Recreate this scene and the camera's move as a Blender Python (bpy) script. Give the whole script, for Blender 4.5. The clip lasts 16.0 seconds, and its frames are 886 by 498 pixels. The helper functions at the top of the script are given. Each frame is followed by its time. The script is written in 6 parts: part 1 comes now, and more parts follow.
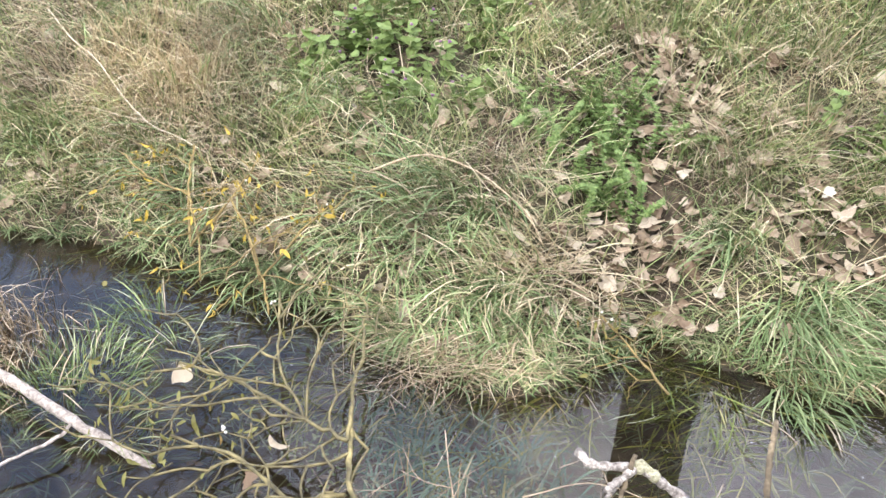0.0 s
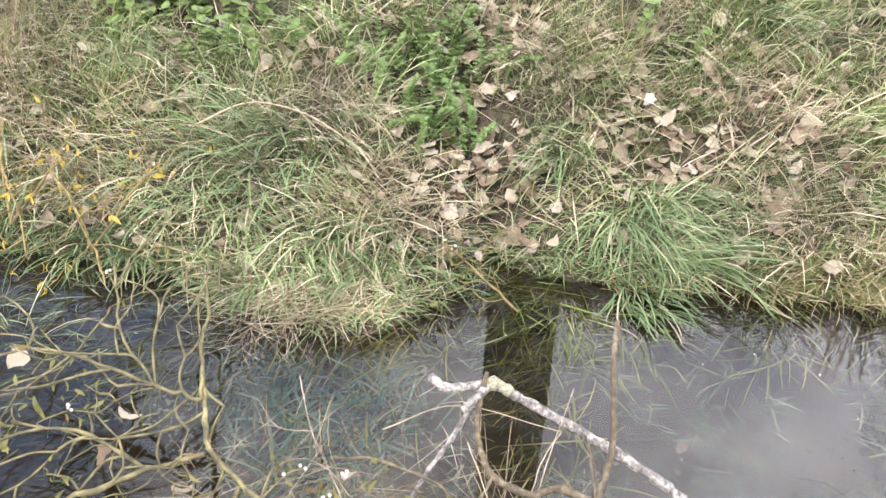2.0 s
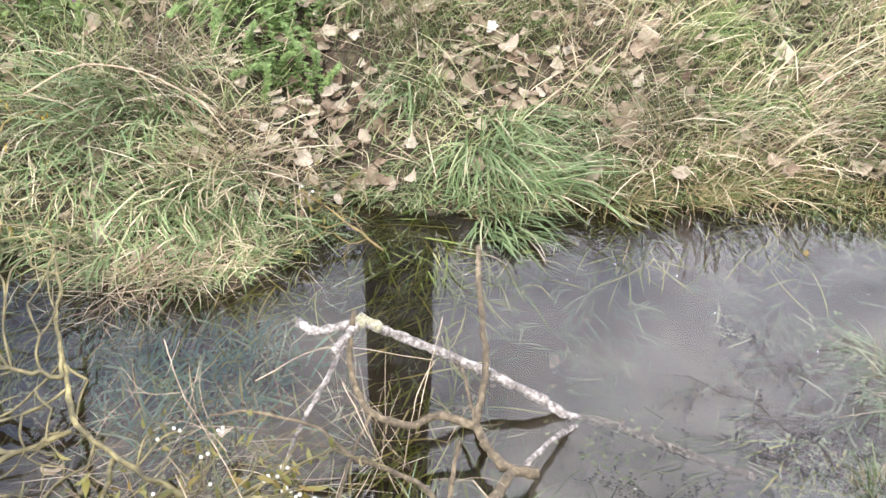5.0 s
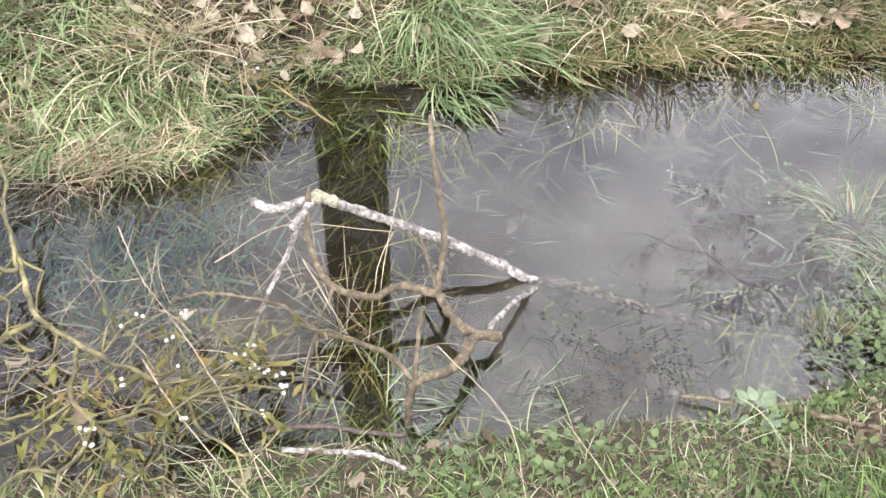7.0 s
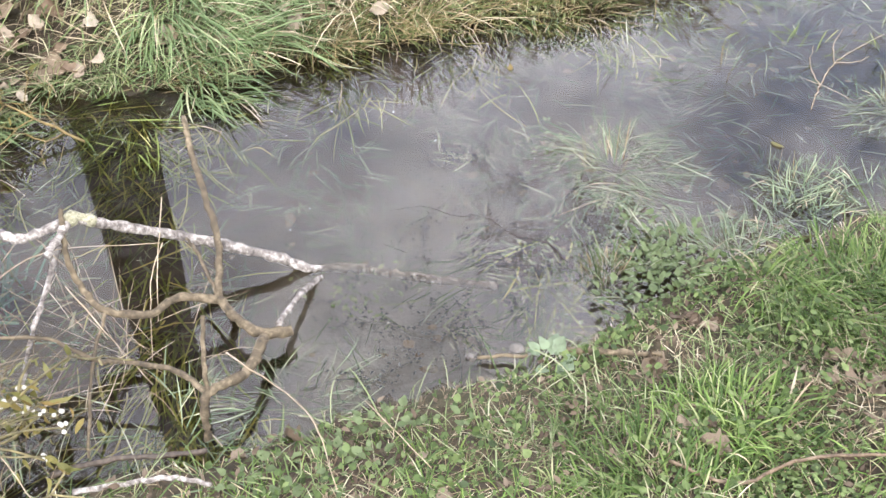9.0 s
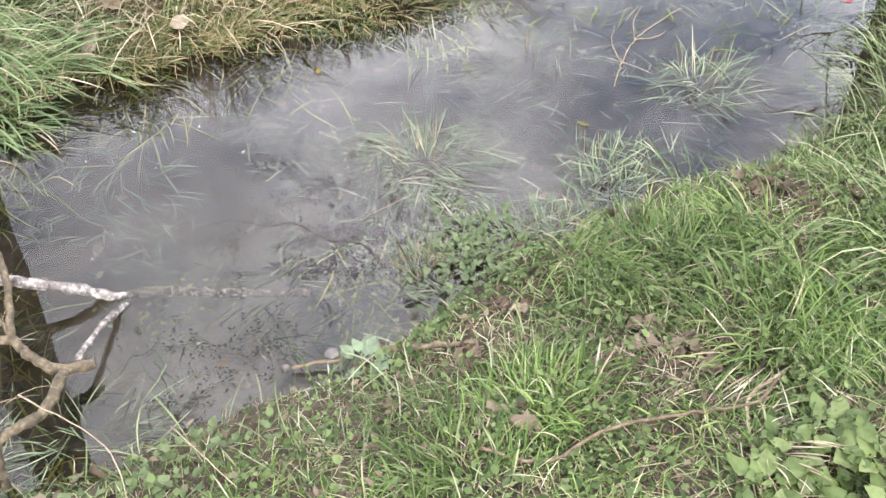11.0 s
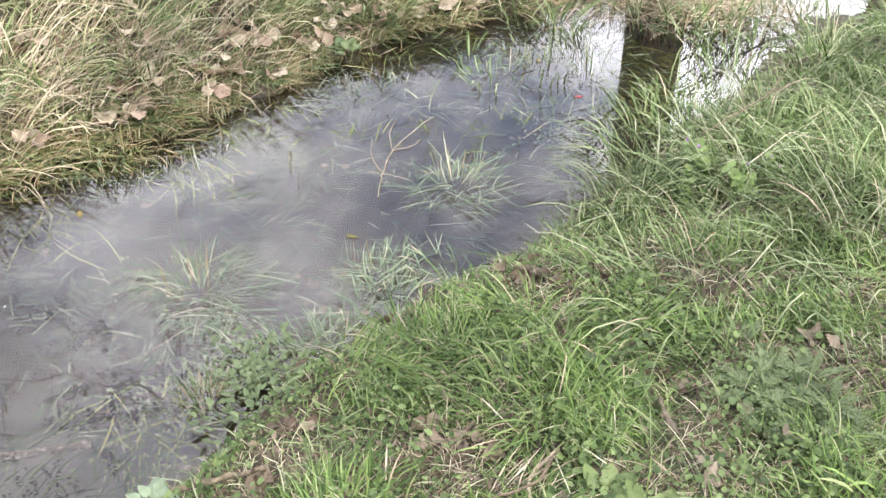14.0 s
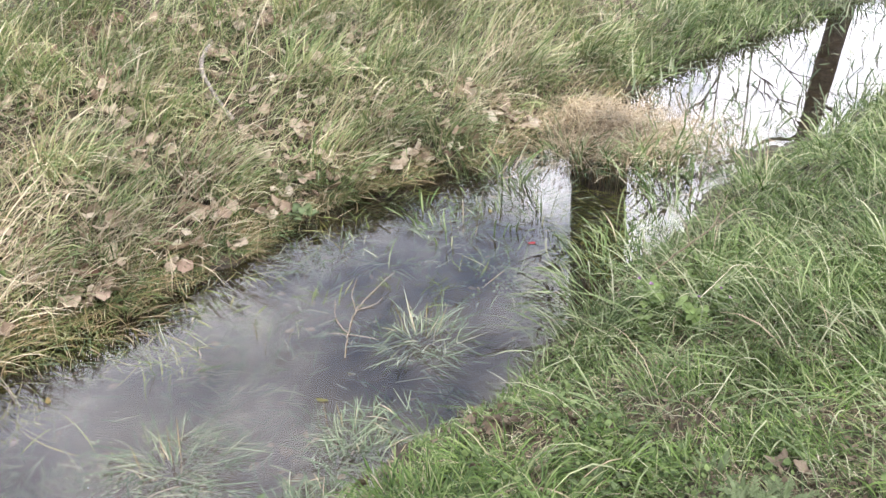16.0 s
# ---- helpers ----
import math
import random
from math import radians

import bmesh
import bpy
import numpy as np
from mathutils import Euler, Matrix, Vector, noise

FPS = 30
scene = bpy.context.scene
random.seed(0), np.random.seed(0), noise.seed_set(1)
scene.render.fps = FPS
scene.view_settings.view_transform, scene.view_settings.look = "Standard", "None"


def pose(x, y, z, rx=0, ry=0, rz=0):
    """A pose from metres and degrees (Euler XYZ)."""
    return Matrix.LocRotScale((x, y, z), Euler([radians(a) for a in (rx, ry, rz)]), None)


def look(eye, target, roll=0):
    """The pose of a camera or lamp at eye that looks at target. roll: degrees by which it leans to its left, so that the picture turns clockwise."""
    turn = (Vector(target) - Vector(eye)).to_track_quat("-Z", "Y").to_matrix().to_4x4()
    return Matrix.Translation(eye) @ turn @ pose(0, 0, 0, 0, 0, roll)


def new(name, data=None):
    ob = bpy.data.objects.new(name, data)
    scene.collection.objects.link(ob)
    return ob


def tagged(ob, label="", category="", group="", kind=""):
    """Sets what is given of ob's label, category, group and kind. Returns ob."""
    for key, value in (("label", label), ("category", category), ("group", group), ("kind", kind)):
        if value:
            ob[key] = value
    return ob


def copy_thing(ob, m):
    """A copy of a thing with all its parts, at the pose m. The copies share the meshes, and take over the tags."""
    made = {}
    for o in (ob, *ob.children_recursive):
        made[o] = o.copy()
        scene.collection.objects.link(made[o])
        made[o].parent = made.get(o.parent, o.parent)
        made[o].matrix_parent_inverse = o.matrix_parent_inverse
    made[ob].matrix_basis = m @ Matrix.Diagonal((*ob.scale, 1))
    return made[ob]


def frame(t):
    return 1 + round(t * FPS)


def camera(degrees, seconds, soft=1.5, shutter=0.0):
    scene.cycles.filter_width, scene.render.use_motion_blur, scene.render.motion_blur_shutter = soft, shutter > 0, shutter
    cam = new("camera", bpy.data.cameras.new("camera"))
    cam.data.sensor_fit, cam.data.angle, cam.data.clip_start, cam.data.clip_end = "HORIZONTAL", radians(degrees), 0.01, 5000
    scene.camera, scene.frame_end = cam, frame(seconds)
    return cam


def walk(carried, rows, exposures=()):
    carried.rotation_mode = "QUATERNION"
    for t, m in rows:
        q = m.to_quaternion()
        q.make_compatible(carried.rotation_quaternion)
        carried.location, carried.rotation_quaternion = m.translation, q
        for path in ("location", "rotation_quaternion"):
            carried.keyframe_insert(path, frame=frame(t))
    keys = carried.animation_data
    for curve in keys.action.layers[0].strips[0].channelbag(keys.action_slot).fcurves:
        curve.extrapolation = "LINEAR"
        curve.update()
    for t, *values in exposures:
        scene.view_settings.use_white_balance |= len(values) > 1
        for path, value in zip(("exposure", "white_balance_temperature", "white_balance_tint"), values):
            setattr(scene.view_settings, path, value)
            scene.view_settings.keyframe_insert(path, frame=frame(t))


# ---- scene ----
cam = camera(49.2, 16.0, 1.5)
PATH = [
    (0, (0.048, -0.091, 1.579), (0.004, 1.659, 0.611), 2.9),
    (0.5, (0.069, -0.088, 1.575), (0.15, 1.636, 0.563), 2.8),
    (1, (0.083, -0.092, 1.559), (0.236, 1.61, 0.521), 1.6),
    (1.5, (0.091, -0.092, 1.552), (0.322, 1.59, 0.494), 1.2),
    (2, (0.099, -0.093, 1.555), (0.345, 1.587, 0.499), 1.0),
    (2.5, (0.107, -0.103, 1.546), (0.404, 1.573, 0.497), 1.0),
    (3, (0.126, -0.109, 1.545), (0.465, 1.55, 0.48), 0.5),
    (3.5, (0.13, -0.107, 1.536), (0.521, 1.528, 0.452), 0.4),
    (4, (0.135, -0.104, 1.538), (0.558, 1.513, 0.44), 0.1),
    (4.2, (0.135, -0.102, 1.531), (0.564, 1.505, 0.42), -0.0),
    (6.3, (0.143, -0.122, 1.515), (0.706, 1.356, 0.291), -1.3),
    (6.5, (0.141, -0.12, 1.512), (0.694, 1.334, 0.254), -1.4),
    (7, (0.134, -0.11, 1.509), (0.648, 1.28, 0.166), -1.8),
    (7.5, (0.135, -0.102, 1.505), (0.614, 1.234, 0.095), -1.9),
    (8, (0.158, -0.1, 1.509), (0.706, 1.215, 0.106), -1.6),
    (8.5, (0.184, -0.113, 1.491), (0.917, 1.147, 0.121), -1.5),
    (8.7, (0.178, -0.115, 1.484), (0.978, 1.108, 0.119), -0.7),
    (10.8, (0.306, -0.207, 1.445), (1.32, 0.871, 0.099), -0.8),
    (11, (0.317, -0.217, 1.446), (1.363, 0.824, 0.096), -0.3),
    (11.5, (0.323, -0.231, 1.445), (1.465, 0.702, 0.094), -0.3),
    (12, (0.314, -0.242, 1.457), (1.527, 0.599, 0.107), 1.2),
    (12.5, (0.311, -0.261, 1.467), (1.561, 0.567, 0.142), 1.2),
    (13, (0.324, -0.276, 1.48), (1.64, 0.551, 0.222), 1.7),
    (13.5, (0.328, -0.281, 1.488), (1.672, 0.537, 0.252), 1.5),
    (14, (0.33, -0.285, 1.5), (1.73, 0.522, 0.321), 1.6),
    (14.5, (0.328, -0.29, 1.515), (1.774, 0.501, 0.381), 0.1),
    (15, (0.323, -0.303, 1.535), (1.822, 0.494, 0.478), -1.0),
    (15.5, (0.309, -0.298, 1.545), (1.841, 0.509, 0.543), -1.2),
    (16, (0.301, -0.303, 1.562), (1.872, 0.513, 0.633), -1.8),
]
walk(cam, [(t, look(eye, target, roll)) for t, eye, target, roll in PATH],
     exposures=[(0, 1.31, 6200, 16), (13.5, 1.34, 6200, 16), (15.2, 1.28, 6200, 16), (16, 1.1, 6200, 16)])

# ---- sky and sun: broken bright cloud, soft light ----
SUN_AZ, SUN_EL = radians(208), radians(42)
world = bpy.data.worlds.new("sky")
scene.world = world
world.use_nodes = True
wn, wl = world.node_tree.nodes, world.node_tree.links
wn.clear()


def wnode(kind, **values):
    n = wn.new(kind)
    for key, value in values.items():
        n.inputs[key].default_value = value
    return n


def wmath(op, a, b=None):
    n = wn.new("ShaderNodeMath")
    n.operation = op
    for i, v in enumerate((a, b)):
        if v is None:
            continue
        if isinstance(v, (int, float)):
            n.inputs[i].default_value = v
        else:
            wl.new(v, n.inputs[i])
    return n.outputs[0]


def wstep(value, lo, hi, a=0.0, b=1.0):
    n = wn.new("ShaderNodeMapRange")
    n.interpolation_type = "SMOOTHSTEP"
    wl.new(value, n.inputs["Value"])
    for key, v in (("From Min", lo), ("From Max", hi), ("To Min", a), ("To Max", b)):
        n.inputs[key].default_value = v
    return n.outputs[0]


def heading(az, el):
    return (math.sin(radians(az)) * math.cos(radians(el)), math.cos(radians(az)) * math.cos(radians(el)), math.sin(radians(el)))


coord = wn.new("ShaderNodeTexCoord").outputs["Generated"]
split = wn.new("ShaderNodeSeparateXYZ")
wl.new(coord, split.inputs[0])
flat = wmath("ADD", wmath("MAXIMUM", split.outputs[2], 0.0), 0.3)
plane = wn.new("ShaderNodeCombineXYZ")
wl.new(wmath("DIVIDE", split.outputs[0], flat), plane.inputs[0])
wl.new(wmath("DIVIDE", split.outputs[1], flat), plane.inputs[1])
puffs = wnode("ShaderNodeTexNoise", Scale=7.0, Detail=8.0, Roughness=0.64)
wl.new(plane.outputs[0], puffs.inputs["Vector"])


def toward(az, el):
    n = wn.new("ShaderNodeVectorMath")
    n.operation = "DOT_PRODUCT"
    wl.new(coord, n.inputs[0])
    n.inputs[1].default_value = heading(az, el)
    return n.outputs["Value"]


# blue gaps between the clouds
cover = wmath("ADD", wmath("MULTIPLY", puffs.outputs[0], 0.9), 0.23)
for az, el, wide, deep in ((62, 30, 13, 0.18), (-30, 30, 22, 0.4), (-5, 38, 12, 0.12), (150, 50, 30, 0.3), (-100, 45, 30, 0.25)):
    cover = wmath("SUBTRACT", cover, wstep(toward(az, el), math.cos(radians(wide)), math.cos(radians(wide * 0.15)), 0.0, deep))
mask = wstep(cover, 0.2, 0.85)
low_glow = wstep(toward(79, 17), math.cos(radians(18)), math.cos(radians(8)), 0.0, 1.9)
glow = wmath("ADD", wmath("MULTIPLY", wmath("POWER", wmath("MAXIMUM", toward(41, 42), 0.0), 8.0), 0.78),
             wmath("ADD", wmath("MAXIMUM", wmath("ADD", wmath("MULTIPLY", puffs.outputs[0], 1.5), 0.2), 0.3), low_glow))
# one patch of sky dimmed on purpose, to darken the water mirroring it
glow = wmath("MAXIMUM", wmath("SUBTRACT", glow, wstep(toward(17, 41), math.cos(radians(13)), math.cos(radians(4)), 0.0, 0.3)), 0.2)
sky = wn.new("ShaderNodeTexSky")
sky.sky_type, sky.sun_disc, sky.sun_elevation, sky.sun_rotation = "NISHITA", False, SUN_EL, SUN_AZ
blue = wnode("ShaderNodeBackground", Strength=0.22)
wl.new(sky.outputs[0], blue.inputs["Color"])
white = wnode("ShaderNodeBackground", Color=(0.99, 0.98, 0.985, 1))
wl.new(wmath("MULTIPLY", glow, 1.36), white.inputs["Strength"])
both = wn.new("ShaderNodeMixShader")
wl.new(mask, both.inputs[0])
wl.new(blue.outputs[0], both.inputs[1])
wl.new(white.outputs[0], both.inputs[2])
wl.new(both.outputs[0], wn.new("ShaderNodeOutputWorld").inputs["Surface"])

sun = bpy.data.lights.new("sun", "SUN")
sun.energy, sun.angle, sun.color = 1.6, radians(22), (1.0, 0.97, 0.93)
sun_lamp = new("sun", sun)
sun_lamp.matrix_basis = look(Vector(heading(208, 42)) * 60, (0, 0, 0))


# ---- materials ----
class Paint:
    """A small helper round one node material."""

    def __init__(self, name):
        self.mat = bpy.data.materials.new(name)
        self.mat.use_nodes = True
        self.nodes, self.links = self.mat.node_tree.nodes, self.mat.node_tree.links
        self.bsdf, self.out = self.nodes["Principled BSDF"], self.nodes["Material Output"]
        self.where = self.nodes.new("ShaderNodeTexCoord").outputs["Object"]

    def put(self, value, socket):
        if hasattr(value, "links"):
            self.links.new(value, socket)
        else:
            socket.default_value = value

    def noise(self, size, detail=4.0, rough=0.55, vector=None, stretch=None):
        n = self.nodes.new("ShaderNodeTexNoise")
        n.inputs["Scale"].default_value, n.inputs["Detail"].default_value, n.inputs["Roughness"].default_value = 1 / size, detail, rough
        v = self.where if vector is None else vector
        if stretch:
            m = self.nodes.new("ShaderNodeMapping")
            m.inputs["Scale"].default_value = stretch
            self.links.new(v, m.inputs[0])
            v = m.outputs[0]
        self.links.new(v, n.inputs["Vector"])
        return n.outputs[0]

    def ramp(self, value, *stops):
        n = self.nodes.new("ShaderNodeValToRGB")
        while len(n.color_ramp.elements) < len(stops):
            n.color_ramp.elements.new(0.5)
        for e, (at, colour) in zip(n.color_ramp.elements, stops):
            e.position, e.color = at, (*colour, 1)
        self.links.new(value, n.inputs[0])
        return n.outputs[0]

    def mix(self, factor, a, b, kind="MIX"):
        n = self.nodes.new("ShaderNodeMix")
        n.data_type, n.blend_type = "RGBA", kind
        self.put(factor, n.inputs[0])
        for v, i in ((a, 6), (b, 7)):
            self.put((*v, 1) if isinstance(v, tuple) and len(v) == 3 else v, n.inputs[i])
        return n.outputs[2]

    def island(self):
        return self.nodes.new("ShaderNodeNewGeometry").outputs["Random Per Island"]

    def item(self):
        return self.nodes.new("ShaderNodeObjectInfo").outputs["Random"]

    def bump(self, value, strength, distance):
        n = self.nodes.new("ShaderNodeBump")
        n.inputs["Strength"].default_value, n.inputs["Distance"].default_value = strength, distance
        self.links.new(value, n.inputs["Height"])
        self.links.new(n.outputs[0], self.bsdf.inputs["Normal"])

    def done(self, colour, rough=0.8, thin=0.0):
        """thin: the share of light that passes through a leaf or blade."""
        self.put((*colour, 1) if isinstance(colour, tuple) else colour, self.bsdf.inputs["Base Color"])
        self.put(rough, self.bsdf.inputs["Roughness"])
        if thin:
            self.bsdf.inputs["Specular IOR Level"].default_value = 0.3
            glow_through = self.nodes.new("ShaderNodeBsdfTranslucent")
            self.put((*colour, 1) if isinstance(colour, tuple) else colour, glow_through.inputs["Color"])
            m = self.nodes.new("ShaderNodeMixShader")
            m.inputs[0].default_value = thin
            self.links.new(self.bsdf.outputs[0], m.inputs[1])
            self.links.new(glow_through.outputs[0], m.inputs[2])
            self.links.new(m.outputs[0], self.out.inputs["Surface"])
        return self.mat


def blade_paint(name, *stops, rough=0.58, thin=0.16, patch=0.35):
    p = Paint(name)
    own = p.ramp(p.island(), *stops)
    shade = p.ramp(p.noise(patch, 3), (0.35, (0.68, 0.68, 0.68)), (0.65, (1.25, 1.25, 1.2)))
    streak = p.ramp(p.noise(0.012, 2), (0.3, (0.85, 0.85, 0.8)), (0.7, (1.1, 1.1, 1.1)))
    return p.done(p.mix(1.0, p.mix(1.0, own, shade, "MULTIPLY"), streak, "MULTIPLY"), rough, thin)


GREEN = blade_paint("green grass", (0.0, (0.10, 0.155, 0.055)), (0.35, (0.215, 0.285, 0.115)), (0.62, (0.39, 0.425, 0.2)), (0.82, (0.5, 0.475, 0.28)), (1.0, (0.66, 0.6, 0.42)))
FRESH = blade_paint("fresh grass", (0.0, (0.04, 0.08, 0.015)), (0.45, (0.12, 0.195, 0.042)), (0.8, (0.215, 0.3, 0.08)), (1.0, (0.4, 0.38, 0.22)))
BLUISH = blade_paint("drooping grass", (0.0, (0.11, 0.17, 0.068)), (0.45, (0.19, 0.26, 0.115)), (0.8, (0.27, 0.34, 0.155)), (1.0, (0.45, 0.44, 0.27)))
STRAW = blade_paint("dry straw", (0.0, (0.30, 0.23, 0.15)), (0.4, (0.54, 0.44, 0.30)), (0.75, (0.66, 0.56, 0.4)), (1.0, (0.78, 0.7, 0.53)), rough=0.6, thin=0.15)
HAY = blade_paint("rusty hay", (0.0, (0.25, 0.175, 0.11)), (0.5, (0.46, 0.36, 0.235)), (1.0, (0.72, 0.61, 0.45)), rough=0.6, thin=0.15)
GOLD_STRAW = blade_paint("golden straw", (0.0, (0.24, 0.17, 0.1)), (0.5, (0.45, 0.35, 0.22)), (1.0, (0.68, 0.58, 0.4)), rough=0.6, thin=0.15)
LUSH = blade_paint("soft green grass", (0.0, (0.11, 0.17, 0.05)), (0.5, (0.2, 0.27, 0.09)), (0.85, (0.32, 0.36, 0.15)), (1.0, (0.52, 0.48, 0.3)))
THATCH = blade_paint("old thatch", (0.0, (0.1, 0.07, 0.042)), (0.45, (0.24, 0.18, 0.11)), (0.8, (0.4, 0.32, 0.2)), (1.0, (0.58, 0.5, 0.36)), rough=0.7, thin=0.1)
LONG = blade_paint("long green grass", (0.0, (0.055, 0.095, 0.024)), (0.4, (0.13, 0.185, 0.06)), (0.75, (0.25, 0.3, 0.13)), (1.0, (0.5, 0.49, 0.33)))
PALE_LONG = blade_paint("pale arching grass", (0.0, (0.12, 0.17, 0.062)), (0.5, (0.22, 0.275, 0.12)), (0.85, (0.37, 0.4, 0.22)), (1.0, (0.56, 0.53, 0.36)))
FLOATING = blade_paint("floating grass", (0.0, (0.11, 0.15, 0.08)), (0.5, (0.21, 0.265, 0.15)), (1.0, (0.42, 0.42, 0.29)))
SEDGE = blade_paint("shore grass", (0.0, (0.07, 0.1, 0.03)), (0.3, (0.17, 0.2, 0.07)), (0.55, (0.28, 0.22, 0.11)), (0.8, (0.38, 0.28, 0.16)), (1.0, (0.58, 0.48, 0.32)))
DROWNED = blade_paint("drowned grass", (0.0, (0.05, 0.075, 0.045)), (0.5, (0.105, 0.14, 0.085)), (0.85, (0.185, 0.22, 0.145)), (1.0, (0.31, 0.33, 0.24)), rough=0.35, thin=0.2)


WATER_GRASS = blade_paint("water grass", (0.0, (0.09, 0.13, 0.07)), (0.5, (0.2, 0.25, 0.145)), (0.85, (0.33, 0.37, 0.23)), (1.0, (0.48, 0.46, 0.3)))
UNDERWATER = blade_paint("underwater grass", (0.0, (0.06, 0.09, 0.022)), (0.45, (0.16, 0.2, 0.05)), (0.8, (0.33, 0.38, 0.11)), (1.0, (0.52, 0.47, 0.2)))


def leaf_paint(name, colours, rough=0.55, thin=0.25, by_item=True):
    p = Paint(name)
    step = 1 / max(1, len(colours) - 1)
    own = p.ramp(p.item() if by_item else p.island(), *[(i * step, c) for i, c in enumerate(colours)])
    spots = p.ramp(p.noise(0.02, 5), (0.35, (0.75, 0.72, 0.7)), (0.6, (1.1, 1.08, 1.05)))
    p.bump(p.noise(0.008, 3), 0.4, 0.002)
    return p.done(p.mix(1.0, own, spots, "MULTIPLY"), rough, thin)


LITTER = [(0.13, 0.09, 0.06), (0.29, 0.22, 0.148), (0.44, 0.37, 0.265), (0.2, 0.14, 0.09), (0.53, 0.465, 0.345), (0.34, 0.27, 0.185), (0.24, 0.18, 0.12), (0.6, 0.54, 0.42)]
DEAD_LEAF = leaf_paint("dead leaf", LITTER, 0.75, 0.12)
DEAD_LITTER = leaf_paint("leaf litter", LITTER, 0.75, 0.12, by_item=False)
DAMP_LITTER = leaf_paint("damp litter", [(0.05, 0.035, 0.023), (0.12, 0.088, 0.058), (0.24, 0.19, 0.13), (0.09, 0.065, 0.042)], 0.7, 0.1, by_item=False)
SUNKEN = leaf_paint("sunken leaf", [(0.05, 0.036, 0.022), (0.13, 0.095, 0.06), (0.24, 0.19, 0.13), (0.09, 0.07, 0.04)], 0.6, 0.0, by_item=False)
DAMP_LEAF = leaf_paint("damp leaf", [(0.08, 0.058, 0.038), (0.19, 0.145, 0.1), (0.31, 0.255, 0.18), (0.13, 0.095, 0.062)], 0.65, 0.1)
PALE_LEAF = leaf_paint("bleached leaf", [(0.4, 0.33, 0.24), (0.54, 0.47, 0.36)], 0.6, 0.15)
HERB_LEAF = leaf_paint("herb leaf", [(0.105, 0.18, 0.052), (0.155, 0.245, 0.077), (0.23, 0.325, 0.11)], 0.5, 0.3, by_item=False)
NETTLE_LEAF = leaf_paint("nettle leaf", [(0.12, 0.19, 0.055), (0.18, 0.26, 0.08), (0.26, 0.34, 0.115)], 0.5, 0.3, by_item=False)
BROAD_LEAF = leaf_paint("broad leaf", [(0.085, 0.13, 0.038), (0.15, 0.205, 0.065), (0.23, 0.29, 0.105)], 0.45, 0.25)
GREY_LEAF = leaf_paint("grey-green leaf", [(0.085, 0.12, 0.048), (0.15, 0.195, 0.085)], 0.5, 0.2)
GLAUCOUS_LEAF = leaf_paint("glaucous leaf", [(0.15, 0.2, 0.12), (0.22, 0.28, 0.17)], 0.5, 0.2)
COVER_LEAF = leaf_paint("ground cover leaf", [(0.035, 0.06, 0.016), (0.1, 0.15, 0.045), (0.2, 0.265, 0.095)], 0.5, 0.25, by_item=False)
MISTLE_LEAF = leaf_paint("mistletoe leaf", [(0.1, 0.1, 0.035), (0.18, 0.18, 0.055), (0.3, 0.27, 0.09), (0.15, 0.16, 0.045), (0.27, 0.19, 0.06), (0.25, 0.25, 0.07)], 0.4, 0.3)
YELLOW_LEAF = leaf_paint("yellowed mistletoe leaf", [(0.45, 0.34, 0.07), (0.56, 0.41, 0.07), (0.36, 0.33, 0.09)], 0.4, 0.3, by_item=False)
TEAL_BLADE = blade_paint("drowned teal grass", (0.0, (0.05, 0.12, 0.085)), (0.5, (0.12, 0.26, 0.19)), (0.9, (0.24, 0.4, 0.3)), (1.0, (0.36, 0.42, 0.3)))
SUBMERGED = leaf_paint("submerged herb leaf", [(0.09, 0.14, 0.07), (0.18, 0.25, 0.13), (0.32, 0.38, 0.22)], 0.5, 0.2, by_item=False)
PETAL = leaf_paint("mauve petal", [(0.32, 0.16, 0.34), (0.42, 0.25, 0.42)], 0.6, 0.2)
WEED = leaf_paint("black water weed", [(0.012, 0.013, 0.01), (0.03, 0.03, 0.02)], 0.35, 0.0, by_item=False)


def bark_paint(name, dark, mid, pale, size=0.012, rough=0.85, stretch=(1, 1, 1), depth=0.004):
    p = Paint(name)
    grain = p.noise(size, 5, 0.65, stretch=stretch)
    colour = p.ramp(grain, (0.3, dark), (0.5, mid), (0.68, pale))
    worn = p.ramp(p.noise(size * 7, 3), (0.35, (0.7, 0.68, 0.66)), (0.65, (1.15, 1.13, 1.1)))
    p.bump(grain, 0.7, depth)
    return p.done(p.mix(1.0, colour, worn, "MULTIPLY"), rough)


LICHEN = bark_paint("lichen bark", (0.055, 0.045, 0.038), (0.25, 0.225, 0.195), (0.56, 0.53, 0.48), 0.012, 0.9, (1, 1, 1), 0.006)
CRUST = bark_paint("olive lichen", (0.16, 0.15, 0.08), (0.32, 0.31, 0.2), (0.48, 0.46, 0.35), 0.006)
BROWN_BARK = bark_paint("brown bark", (0.05, 0.039, 0.024), (0.125, 0.098, 0.058), (0.25, 0.2, 0.125), 0.018)
GREY_BARK = bark_paint("grey bark", (0.14, 0.12, 0.10), (0.33, 0.29, 0.25), (0.52, 0.48, 0.43))
PALE_WOOD = bark_paint("pale stripped wood", (0.16, 0.11, 0.07), (0.29, 0.22, 0.15), (0.42, 0.35, 0.26))
STALK = bark_paint("dry stalk", (0.26, 0.2, 0.12), (0.42, 0.34, 0.22), (0.58, 0.5, 0.36), 0.02)
PALE_STALK = bark_paint("bleached stalk", (0.46, 0.38, 0.26), (0.64, 0.56, 0.42), (0.76, 0.69, 0.55), 0.02)
